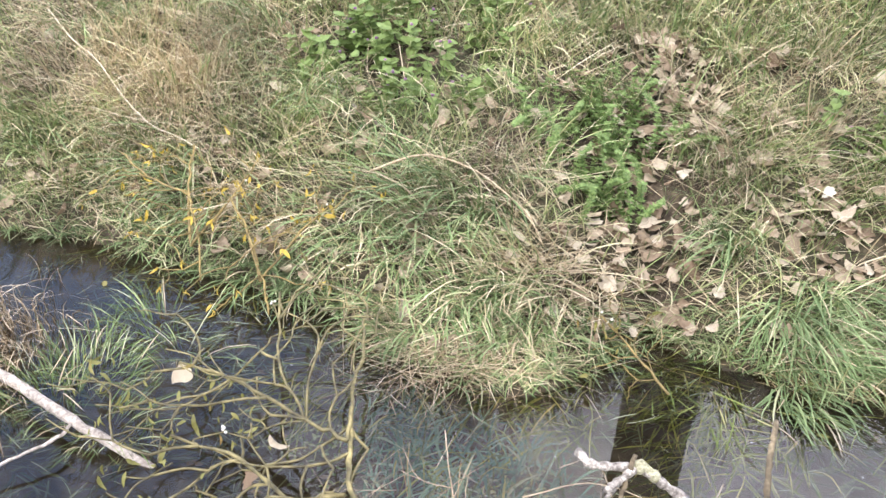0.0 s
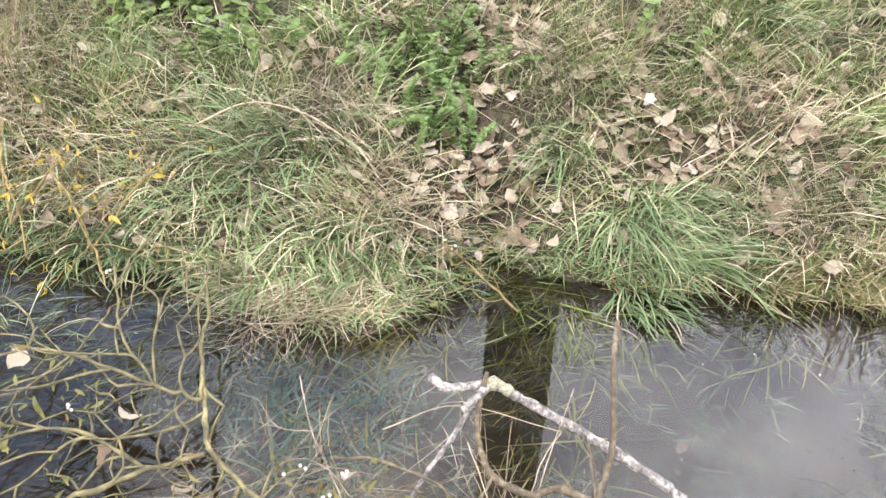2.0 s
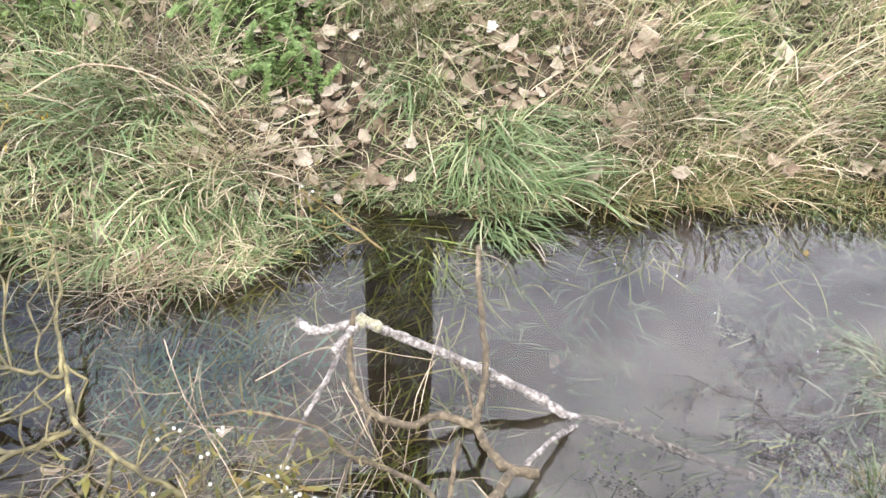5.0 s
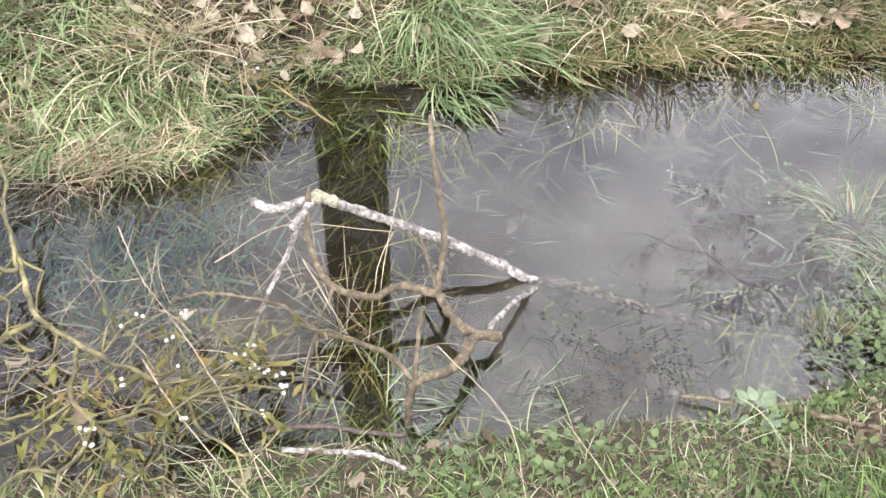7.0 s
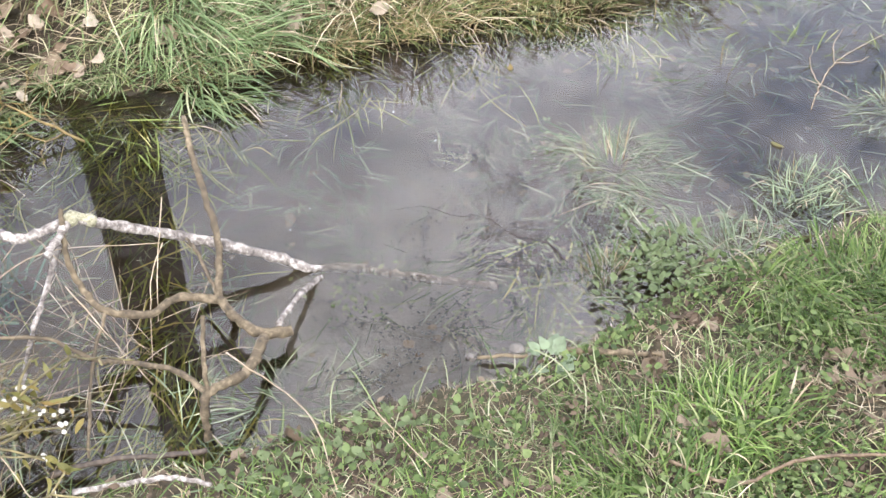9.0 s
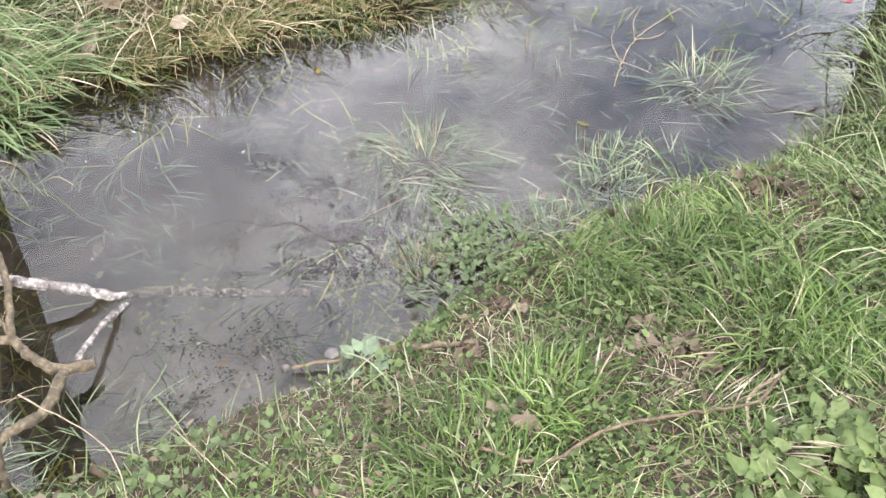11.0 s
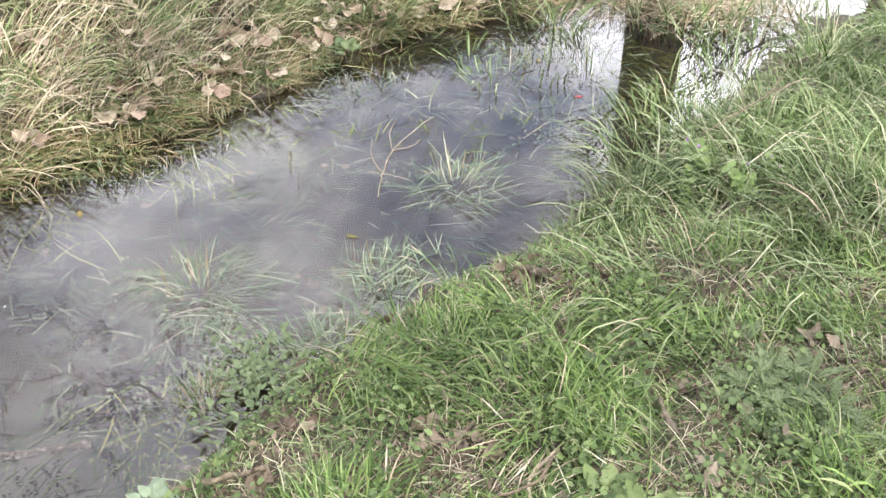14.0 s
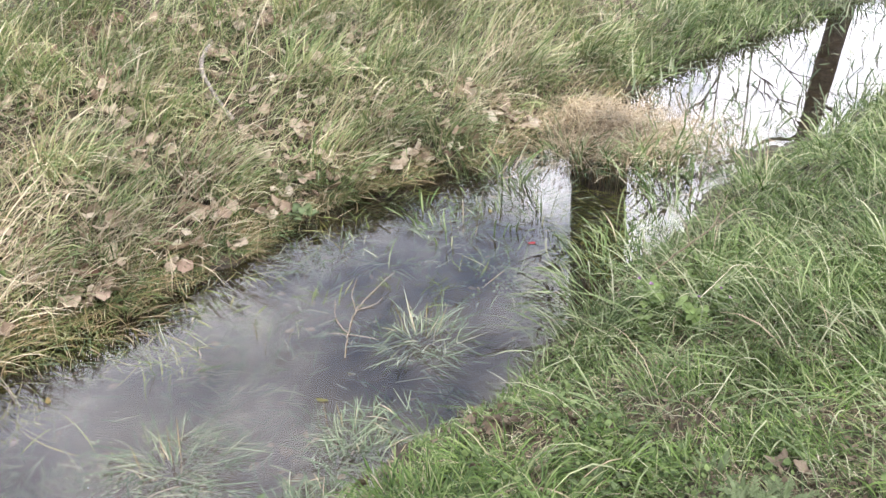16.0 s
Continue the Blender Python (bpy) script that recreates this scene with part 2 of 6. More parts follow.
YELLOW_TWIG = bark_paint("yellowed twig", (0.08, 0.06, 0.02), (0.19, 0.14, 0.045), (0.33, 0.25, 0.085), 0.03, 0.6)
OLIVE_TWIG = bark_paint("olive twig", (0.045, 0.039, 0.018), (0.14, 0.12, 0.05), (0.3, 0.255, 0.11), 0.045, 0.6)
TREE_BARK = bark_paint("tree bark", (0.035, 0.03, 0.025), (0.08, 0.065, 0.05), (0.15, 0.125, 0.1), 0.05, 0.9, (1, 1, 0.25), 0.02)
DARK_STEM = bark_paint("wet dark stem", (0.03, 0.022, 0.015), (0.06, 0.045, 0.03), (0.11, 0.085, 0.06), 0.01, 0.5)
RED_SCRAP = leaf_paint("red leaf scrap", [(0.42, 0.06, 0.06), (0.5, 0.1, 0.09)], 0.5, 0.1)
RUSTY_LEAF = leaf_paint("rusty dead leaf", [(0.13, 0.075, 0.05), (0.22, 0.14, 0.095), (0.38, 0.29, 0.215), (0.17, 0.1, 0.065)], 0.7, 0.1)
RED_STEM = bark_paint("reddish stem", (0.06, 0.04, 0.022), (0.14, 0.095, 0.055), (0.25, 0.19, 0.12), 0.015, 0.6)
STONE = bark_paint("stone", (0.10, 0.09, 0.08), (0.19, 0.175, 0.15), (0.28, 0.26, 0.23), 0.02)

p = Paint("white berry")
p.bsdf.inputs["Subsurface Weight"].default_value = 0.2
p.bsdf.inputs["Subsurface Radius"].default_value = (0.003, 0.003, 0.002)
BERRY = p.done(p.ramp(p.noise(0.01), (0.3, (0.45, 0.43, 0.33)), (0.7, (0.6, 0.58, 0.49))), 0.3)

p = Paint("soil")
clod = p.noise(0.03, 6, 0.6)
soil = p.ramp(clod, (0.3, (0.026, 0.019, 0.012)), (0.5, (0.064, 0.046, 0.028)), (0.7, (0.145, 0.108, 0.068)))
p.bump(clod, 0.8, 0.02)
SOIL = p.done(p.mix(p.ramp(p.noise(0.5, 4), (0.4, (0, 0, 0)), (0.62, (0.6, 0.6, 0.6))), soil, (0.05, 0.055, 0.022)), 0.9)

p = Paint("meadow turf")
turf = p.noise(0.05, 6, 0.65)
turf_colour = p.ramp(turf, (0.3, (0.05, 0.07, 0.025)), (0.5, (0.12, 0.155, 0.055)), (0.68, (0.30, 0.29, 0.15)))
p.bump(turf, 1.0, 0.05)
MEADOW = p.done(p.mix(p.ramp(p.noise(0.8, 4), (0.4, (0, 0, 0)), (0.6, (0.7, 0.7, 0.7))), turf_colour, (0.26, 0.225, 0.13)), 0.9)

p = Paint("ditch mud")
silt = p.noise(0.06, 6, 0.6)
mud = p.ramp(silt, (0.3, (0.016, 0.012, 0.006)), (0.5, (0.038, 0.028, 0.015)), (0.72, (0.085, 0.064, 0.035)))
p.bump(silt, 0.6, 0.02)
algae = p.mix(p.ramp(p.noise(0.18, 4), (0.45, (0, 0, 0)), (0.65, (0.7, 0.7, 0.7))), mud, (0.06, 0.043, 0.013))
# a ragged paler grey patch of the bed off the near shore
away = p.nodes.new("ShaderNodeVectorMath")
away.operation = "DISTANCE"
p.links.new(p.where, away.inputs[0])
away.inputs[1].default_value = (0.93, 1.08, -0.12)
pale_patch = p.mix(1.0, p.ramp(away.outputs["Value"], (0.12, (1, 1, 1)), (0.42, (0, 0, 0))), p.ramp(p.noise(0.12, 5, 0.6), (0.3, (0.4, 0.4, 0.4)), (0.62, (1, 1, 1))), "MULTIPLY")
MUD = p.done(p.mix(pale_patch, algae, (0.25, 0.25, 0.26)), 0.6)

p = Paint("still water")
mirror = p.nodes.new("ShaderNodeBsdfGlossy")
mirror.inputs["Roughness"].default_value = 0.0
clear = p.nodes.new("ShaderNodeBsdfTransparent")
clear.inputs["Color"].default_value = (0.8, 0.74, 0.58, 1)
# faint murk; its pale wisps paint in haze and mottled cloud reflections
milky_haze = p.nodes.new("ShaderNodeBsdfDiffuse")
milky_haze.inputs["Color"].default_value = (0.46, 0.41, 0.38, 1)
murky = p.nodes.new("ShaderNodeMixShader")
wisps = p.mix(1.0, p.ramp(p.noise(0.075, 6, 0.62), (0.42, (0.0, 0.0, 0.0)), (0.74, (0.055, 0.055, 0.055))), p.ramp(p.noise(0.5, 4), (0.38, (0.15, 0.15, 0.15)), (0.6, (1.0, 1.0, 1.0))), "MULTIPLY")
p.links.new(wisps, murky.inputs[0])
p.links.new(clear.outputs[0], murky.inputs[1])
p.links.new(milky_haze.outputs[0], murky.inputs[2])
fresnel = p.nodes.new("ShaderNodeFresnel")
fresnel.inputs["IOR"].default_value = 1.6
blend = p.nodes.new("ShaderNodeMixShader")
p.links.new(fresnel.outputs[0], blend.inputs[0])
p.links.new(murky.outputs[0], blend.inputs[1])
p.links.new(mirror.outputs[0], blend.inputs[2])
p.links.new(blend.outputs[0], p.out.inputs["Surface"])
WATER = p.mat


# ---- shapes ----
class Pile:
    """Collects triangles and quads from many small shapes, and makes one mesh of them."""

    def __init__(self):
        self.v, self.f, self.n = [], [], 0

    def add(self, v, *faces):
        v = np.asarray(v, float).reshape(-1, 3)
        for f in faces:
            f = np.asarray(f, int)
            if len(f):
                self.f.append(f + self.n)
        self.v.append(v)
        self.n += len(v)
        return self

    def mesh(self, name, mat, smooth=True):
        me = bpy.data.meshes.new(name)
        v = np.concatenate(self.v)
        corners = np.concatenate([f.ravel() for f in self.f])
        sizes = np.concatenate([np.full(len(f), f.shape[1]) for f in self.f])
        me.vertices.add(len(v))
        me.vertices.foreach_set("co", v.ravel())
        me.loops.add(len(corners))
        me.loops.foreach_set("vertex_index", corners)
        me.polygons.add(len(sizes))
        me.polygons.foreach_set("loop_start", np.r_[0, np.cumsum(sizes)[:-1]])
        if smooth:
            me.polygons.foreach_set("use_smooth", np.ones(len(sizes), bool))
        me.update(calc_edges=True)
        if mat:
            me.materials.append(mat)
        return me


def part(name, data, parent, label=""):
    """A mesh as one part under a thing or under another part."""
    ob = new(name, data)
    ob.parent = parent
    if label:
        tagged(ob, label)
    return ob


def thing(name, place=(0, 0, 0), label="", category="", group="", kind=""):
    ob = new(name)
    ob.empty_display_size = 0.05
    ob.location = place
    return tagged(ob, label, category, group, kind)


def solid(name, mesh, label, category, group="", kind=""):
    return tagged(new(name, mesh), label, category, group, kind)


def curve_through(points, steps=6):
    """A smooth line through a few points."""
    pts = np.asarray(points, float)
    if len(pts) < 3:
        s = np.linspace(0, 1, steps + 1)[:, None]
        return pts[0] * (1 - s) + pts[-1] * s
    ext = np.vstack([2 * pts[0] - pts[1], pts, 2 * pts[-1] - pts[-2]])
    out = []
    for i in range(len(pts) - 1):
        a, b, c, d = ext[i : i + 4]
        for s in np.linspace(0, 1, steps, endpoint=False):
            out.append(0.5 * (2 * b + (c - a) * s + (2 * a - 5 * b + 4 * c - d) * s**2 + (3 * b - a - 3 * c + d) * s**3))
    return np.array(out + [pts[-1]])


def tube(pile, points, r0, r1, sides=7, steps=6, knobs=0.0, rng=None, wander=0.0):
    """A round stem along a line, from radius r0 to r1, with closed ends."""
    line = curve_through(points, steps)
    n = len(line)
    if wander and rng is not None:
        line[1:-1] += rng.normal(0, wander, (n - 2, 3))
    tan = np.gradient(line, axis=0)
    tan /= np.linalg.norm(tan, axis=1)[:, None] + 1e-9
    side = np.cross(tan, (0.13, 0.21, 0.97))
    side /= np.linalg.norm(side, axis=1)[:, None] + 1e-9
    up = np.cross(side, tan)
    rad = np.linspace(r0, r1, n)
    if knobs and rng is not None:
        rad = rad * (1 + knobs * rng.uniform(-1, 1, n))
    ang = np.arange(sides) * 2 * np.pi / sides
    ring = rad[:, None, None] * (np.cos(ang)[None, :, None] * side[:, None] + np.sin(ang)[None, :, None] * up[:, None])
    if knobs and rng is not None:
        ring *= 1 + 0.5 * knobs * rng.uniform(-1, 1, (n, sides, 1))
    v = (line[:, None] + ring).reshape(-1, 3)
    i, j = np.meshgrid(np.arange(n - 1), np.arange(sides), indexing="ij")
    k = (j + 1) % sides
    quads = np.stack([i * sides + j, i * sides + k, (i + 1) * sides + k, (i + 1) * sides + j], -1).reshape(-1, 4)
    v = np.vstack([v, line[0], line[-1]])
    a = np.arange(sides)
    b = (a + 1) % sides
    caps = np.vstack([np.stack([b, a, np.full(sides, n * sides)], 1), np.stack([(n - 1) * sides + a, (n - 1) * sides + b, np.full(sides, n * sides + 1)], 1)])
    pile.add(v, quads, caps)
    return line


def blades(pile, xy, az, length, lean, bend, width, lift=0.004, z=None, floor=None, rng=None, seg=4):
    """Grass blades: each starts at xy, leans from the upright by lean, bends on by bend over its length, and comes to rest on what lies under it."""
    rng = rng or np.random
    xy = np.asarray(xy, float)
    n = len(xy)
    if not n:
        return
    full = lambda v: np.broadcast_to(np.asarray(v, float), (n,)).copy()
    az, length, lean, bend, width = full(az), full(length), full(lean), full(bend), full(width)
    p = np.column_stack([xy, ground_z(xy[:, 0], xy[:, 1]) if z is None else full(z)])
    low = full(lift) * rng.uniform(0.2, 1.8, n)
    sway = rng.normal(0, 0.18, n)
    rows = []
    face = az + np.pi / 2 + rng.normal(0, 0.5, n)
    across = np.column_stack([np.cos(face), np.sin(face), rng.normal(0, 0.25, n)])
    for s in range(seg + 1):
        u = s / seg
        if s == seg:
            rows.append(p[:, None])
            break
        w = width * (0.75 + 0.5 * u if u < 0.5 else 1.0 - 0.75 * (u - 0.5)) * 0.5
        rows.append(np.stack([p - across * w[:, None], p + across * w[:, None]], 1))
        ang = lean + bend * (u + 0.5 / seg) ** 1.3
        a = az + sway * u * 2
        step = length / seg
        p = p + np.column_stack([np.sin(ang) * np.cos(a), np.sin(ang) * np.sin(a), np.cos(ang)]) * step[:, None]
        under = ground_z(p[:, 0], p[:, 1]) if floor is None else np.maximum(ground_z(p[:, 0], p[:, 1]), floor)
        p[:, 2] = np.maximum(p[:, 2], under + low * (0.4 + u))
    v = np.concatenate(rows, 1)
    per = 2 * seg + 1
    base = np.arange(n)[:, None] * per
    quads = np.concatenate([base + np.array([2 * s, 2 * s + 1, 2 * s + 3, 2 * s + 2]) for s in range(seg - 1)])
    tris = base + np.array([2 * seg - 2, 2 * seg - 1, 2 * seg])
    pile.add(v, quads, tris)


def leaf_shape(rng, broad=0.8, rows=6, lobes=0.0, curl=0.3, fold=0.15, heart=0.0):
    """One leaf of length 1 along +x, as points and faces."""
    t = np.linspace(0, 1, rows)
    w = 0.5 * broad * np.sin(np.pi * np.clip(t * 0.97 + 0.015, 0, 1) ** (0.75 - 0.2 * heart)) ** 0.8
    v = []
    for i, s in enumerate(t):
        for side in (-1, -0.5, 0, 0.5, 1):
            wide = w[i] * side * (1 + (lobes * rng.uniform(-1, 1) if abs(side) == 1 else 0))
            back = -heart * 0.25 * abs(side) * (1 - s) ** 3
            z = curl * (s - 0.5) ** 2 + fold * abs(side) ** 1.5 * broad * 0.5 + (rng.normal(0, 0.02) if lobes else 0)
            v.append((s + back, wide, z))
    v = np.array(v)
    f = [[i * 5 + j, i * 5 + j + 1, (i + 1) * 5 + j + 1, (i + 1) * 5 + j] for i in range(rows - 1) for j in range(4)]
    return v, np.array(f)


def small_leaf(broad=0.7, fold=0.2, heart=0.0):
    """A light leaf of length 1 for plants with very many."""
    rows = ((0.0, 0.05), (0.28, 0.5), (0.62, 0.42), (1.0, 0.0))
    v = []
    for t, w in rows:
        for side in (-1, 0, 1):
            v.append((t - heart * 0.22 * abs(side) * (1 - t) ** 2, side * w * broad, fold * abs(side) * w))
    return np.array(v), np.array([[i * 3 + j, i * 3 + j + 1, i * 3 + j + 4, i * 3 + j + 3] for i in range(3) for j in range(2)])


def strew(pile, shape, places, az, pitch, size, roll=0.0):
    """Many copies of one leaf shape as plain triangles in a pile: pitch lifts the tip."""
    v, f = shape
    places = np.asarray(places, float)
    n = len(places)
    if not n:
        return
    full = lambda x: np.broadcast_to(np.asarray(x, float), (n,))
    az, pitch, size, roll = full(az), full(pitch), full(size), full(roll)
    cr, sr, cp, sp, ca, sa = np.cos(roll), np.sin(roll), np.cos(pitch), np.sin(pitch), np.cos(az), np.sin(az)
    x, y, z = (v[None, :, i] * size[:, None] for i in range(3))
    y, z = y * cr[:, None] - z * sr[:, None], y * sr[:, None] + z * cr[:, None]
    x, z = x * cp[:, None] - z * sp[:, None], x * sp[:, None] + z * cp[:, None]
    x, y = x * ca[:, None] - y * sa[:, None], x * sa[:, None] + y * ca[:, None]
    out = np.stack([x, y, z], -1) + places[:, None]
    pile.add(out, (np.arange(n)[:, None, None] * len(v) + f[None]).reshape(-1, f.shape[1]))


def scatter(rng, count, x0, x1, y0, y1, keep):
    """Random places in a field of the plan for which keep(x, y) gives a share between 0 and 1."""
    x, y = rng.uniform(x0, x1, count), rng.uniform(y0, y1, count)
    ok = rng.uniform(0, 1, count) < keep(x, y)
    return np.column_stack([x[ok], y[ok]])


def band(rng, count, x0, x1, d0, d1, side, keep):
    """Random places along a bank, d0 to d1 from its waterline."""
    x, d = rng.uniform(x0, x1, count), rng.uniform(d0, d1, count)
    y = np.interp(x, FX, FY) + d if side == "far" else np.interp(x, NX, NY) - d
    ok = rng.uniform(0, 1, count) < keep(x, y)
    return np.column_stack([x[ok], y[ok]])


def far_of(x, y):
    return y - np.interp(x, FX, FY)


def near_of(x, y):
    return np.interp(x, NX, NY) - y


def on_ground(xy, lift=0.0):
    xy = np.asarray(xy, float).reshape(-1, 2)
    return np.column_stack([xy, ground_z(xy[:, 0], xy[:, 1]) + lift])


# ---- lie of the land ----
FAR_SHORE = [(-400, 60), (-30, 9.5), (-6, 3.7), (-2.5, 2.85), (-1.5, 2.69), (-1.1, 2.64), (-0.78, 2.5), (-0.3, 2.3), (0.0, 2.04), (0.25, 1.98),
             (0.46, 2.14), (0.6, 2.26), (0.82, 2.17), (1.0, 2.06), (1.2, 2.08), (1.35, 2.03), (1.5, 1.96), (1.72, 1.97), (2.0, 1.87), (2.3, 1.76), (2.6, 1.66),
             (2.86, 1.67), (3.2, 1.6), (3.45, 1.42), (3.75, 1.22), (4.2, 1.12), (4.8, 1.0), (5.5, 0.84), (6.2, 0.5), (9, -0.5), (30, -7), (400, -60)]
NEAR_SHORE = [(-400, 57), (-30, 7.5), (-6, 2.4), (-1.5, 1.42), (-0.9, 1.3), (-0.3, 1.16), (0.23, 1.03), (0.45, 0.96), (0.65, 0.92), (1.0, 0.8), (1.22, 0.77),
              (1.43, 0.75), (1.55, 0.8), (1.75, 0.71), (2.0, 0.66), (2.25, 0.56), (2.5, 0.5), (2.98, 0.46), (3.4, 0.36), (3.8, 0.34),
              (4.1, 0.27), (4.6, 0.02), (5.27, -0.2), (7, -0.95), (9, -1.9), (30, -10), (400, -64)]
FX, FY = np.array(FAR_SHORE, float).T
NX, NY = np.array(NEAR_SHORE, float).T


def ripple(x, y, size, seed):
    """A smooth uneven field between about -1 and 1."""
    rng = np.random.RandomState(seed)
    total = 0
    for i in range(6):
        a, p = rng.uniform(0, 2 * np.pi), rng.uniform(0, 6.28)
        k = 2 * np.pi / (size * rng.uniform(0.6, 1.7))
        total = total + np.sin(k * (x * np.cos(a) + y * np.sin(a)) + p)
    return total / 3.5


def ground_z(x, y):
    """Height of the soil: the far bank, the near bank and the bed of the ditch between them; the water stands at 0."""
    x, y = np.asarray(x, float), np.asarray(y, float)
    wob = 0.03 * ripple(x, y, 0.35, 3) + 0.018 * ripple(x, y, 0.12, 4)
    df = y - np.interp(x, FX, FY) + wob
    dn = np.interp(x, NX, NY) - y + wob
    rough = 0.022 * ripple(x, y, 0.5, 1) + 0.011 * ripple(x, y, 0.17, 2)
    climb = np.sqrt(np.maximum(df, 0) ** 2 + 0.0625) - 0.25
    far = 1.2 * (1 - np.exp(-0.44 * climb)) + rough * np.clip(df / 0.15, 0, 1)
    near = 0.27 * (1 - np.exp(-1.1 * np.maximum(dn, 0))) + rough * np.clip(dn / 0.2, 0, 1)
    inside = np.maximum(np.minimum(-df, -dn), 0)
    bed = -0.13 * np.clip(inside / 0.32, 0, 1) ** 0.8 + 0.25 * rough * np.clip(inside / 0.1, 0, 1)
    # a mat of old straw dams the ditch
    dam = 0.125 * np.exp(-(((x - 4.3) / 0.22) ** 2) - ((y - 0.8) / 0.5) ** 2)
    return np.where(df > 0, far, np.where(dn > 0, near, bed + dam))



# ---- ground and water ----
def graded(lo, hi, step, reach):
    inner = np.arange(lo, hi + step / 2, step)
    out = [step * 1.35**i for i in range(1, 40)]
    grow = np.cumsum(out)
    grow = grow[grow < reach]
    return np.r_[lo - grow[::-1], inner, hi + grow]


gx, gy = graded(-2.6, 6.6, 0.035, 900), graded(-1.2, 4.6, 0.035, 900)
mx, my = np.meshgrid(gx, gy)
gz = ground_z(mx, my)
a, b = np.meshgrid(np.arange(len(gx) - 1), np.arange(len(gy) - 1))
first = (b * len(gx) + a).ravel()
sheet = Pile().add(np.column_stack([mx.ravel(), my.ravel(), gz.ravel()]), np.column_stack([first, first + 1, first + 1 + len(gx), first + len(gx)]))
ground_mesh = sheet.mesh("ground", SOIL)
ground_mesh.materials.append(MUD)
middle = gz.ravel()[first]
ground_mesh.materials.append(MEADOW)
px, py = mx.ravel()[first], my.ravel()[first]
# the turf thins out raggedly towards the ditch
rag = np.abs(np.random.RandomState(9).normal(0, 0.3, len(px))) + 0.25 * np.abs(ripple(px, py, 0.5, 91))
open_field = (far_of(px, py) - rag > 2.6) | (near_of(px, py) - rag > 1.05) | (((px + rag < -2.2) | (px - rag > 5.4)) & (middle > 0.02)) | ((px + rag < -0.55) & (near_of(px, py) > 0.06)) | ((px - rag > 3.4) & (far_of(px, py) - rag > 1.5))
ground_mesh.polygons.foreach_set("material_index", np.where(middle < 0.006, 1, np.where(open_field, 2, 0)).astype(np.int32))
solid("ground", ground_mesh, "dark soil banks of a grassy ditch with a muddy bed", "ground", kind="structure")

wx = np.r_[-400, -100, -30, np.arange(-6, 9.1, 0.25), 30, 100, 400]
shore_a, shore_b = np.interp(wx, NX, NY) - 0.3, np.interp(wx, FX, FY) + 0.3
rows_w = len(wx)
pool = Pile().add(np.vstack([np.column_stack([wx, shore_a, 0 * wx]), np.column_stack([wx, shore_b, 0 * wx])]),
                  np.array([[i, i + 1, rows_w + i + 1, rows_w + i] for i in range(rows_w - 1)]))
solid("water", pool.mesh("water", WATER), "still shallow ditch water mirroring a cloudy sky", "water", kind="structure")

# ---- trees beyond the ditch, seen mirrored in the water ----
def bare_tree(place, girth, height, clear, limbs, seed, lean=(0, 0), label="tall bare deciduous tree with a straight dark trunk"):
    rng = np.random.RandomState(seed)
    base = np.array([*place, float(ground_z(*place)) - 0.1])
    tree = thing("bare_tree", base, label, "tree", "trees beyond the ditch")
    trunk, top = Pile(), np.array([lean[0], lean[1], height])
    spine = [top * s + np.array([rng.normal(0, 0.05), rng.normal(0, 0.05), 0]) * (s > 0) for s in (0, 0.2, 0.4, 0.6, 0.8, 1.0)]
    line = tube(trunk, spine, girth / 2 * 1.06, girth / 2 * 0.3, 14, 6, 0.04, rng)
    part("trunk", trunk.mesh("trunk", TREE_BARK), tree)
    crown = Pile()
    for i in range(limbs):
        s = clear + (0.97 - clear) * (i + rng.uniform(0, 1)) / limbs
        at = line[int(s * (len(line) - 1))]
        az, rise, long = rng.uniform(0, 6.28), rng.uniform(0.5, 1.1), height * rng.uniform(0.12, 0.25) * (1.2 - 0.6 * s)
        d = np.array([np.cos(az), np.sin(az), 0])
        limb = Pile()
        bough = tube(limb, [at, at + long * 0.4 * d + (0, 0, long * 0.3 * rise), at + long * d + (0, 0, long * rise)], max(0.012, girth * 0.09), 0.006, 6, 5, 0.05, rng, long * 0.012)
        part("limb", limb.mesh("limb", TREE_BARK), tree)
        for k in range(9):
            q = bough[rng.randint(3, len(bough))]
            e = d * rng.uniform(-0.2, 1) + rng.normal(0, 0.6, 3)
            e[2] = abs(e[2])
            tube(crown, [q, q + e * long * 0.16 + rng.normal(0, 0.03, 3), q + e * long * 0.34], 0.014, 0.003, 4, 3)
    tagged(part("twig_tangle", crown.mesh("twig_tangle", TREE_BARK), tree), kind="stuff")


bare_tree((1.88, 6.68), 0.665, 17, 0.62, 16, 11, (-0.5, 0.1))
bare_tree((8.88, 2.42), 0.59, 15, 0.45, 16, 12, (0.1, 0.15))
bare_tree((14.25, 0.68), 0.32, 12, 0.2, 18, 13, (0.3, 1.3))
bare_tree((15.5, -1.6), 0.2, 9, 0.3, 20, 14)


for i, (x, y, girth, high) in enumerate(((12.5, 1.9, 0.02, 6.5), (13.5, -0.5, 0.022, 6), (17, 2.4, 0.035, 8.5), (18, -1.2, 0.035, 8), (11.5, 2.9, 0.02, 6))):
    bare_tree((x, y), girth, high, 0.15, 14, 30 + i, (0.3 * math.sin(i * 2.1), 0.3 * math.cos(i * 1.7)), "thin bare sapling beyond the ditch")


# ---- grass: the sward as stuff, the tufts one by one ----
R = np.random.RandomState(5)


def green_patch(x, y):
    return np.clip(0.5 + 0.5 * ripple(x, y, 0.55, 21) + 0.45 * (x > 2), 0, 1)


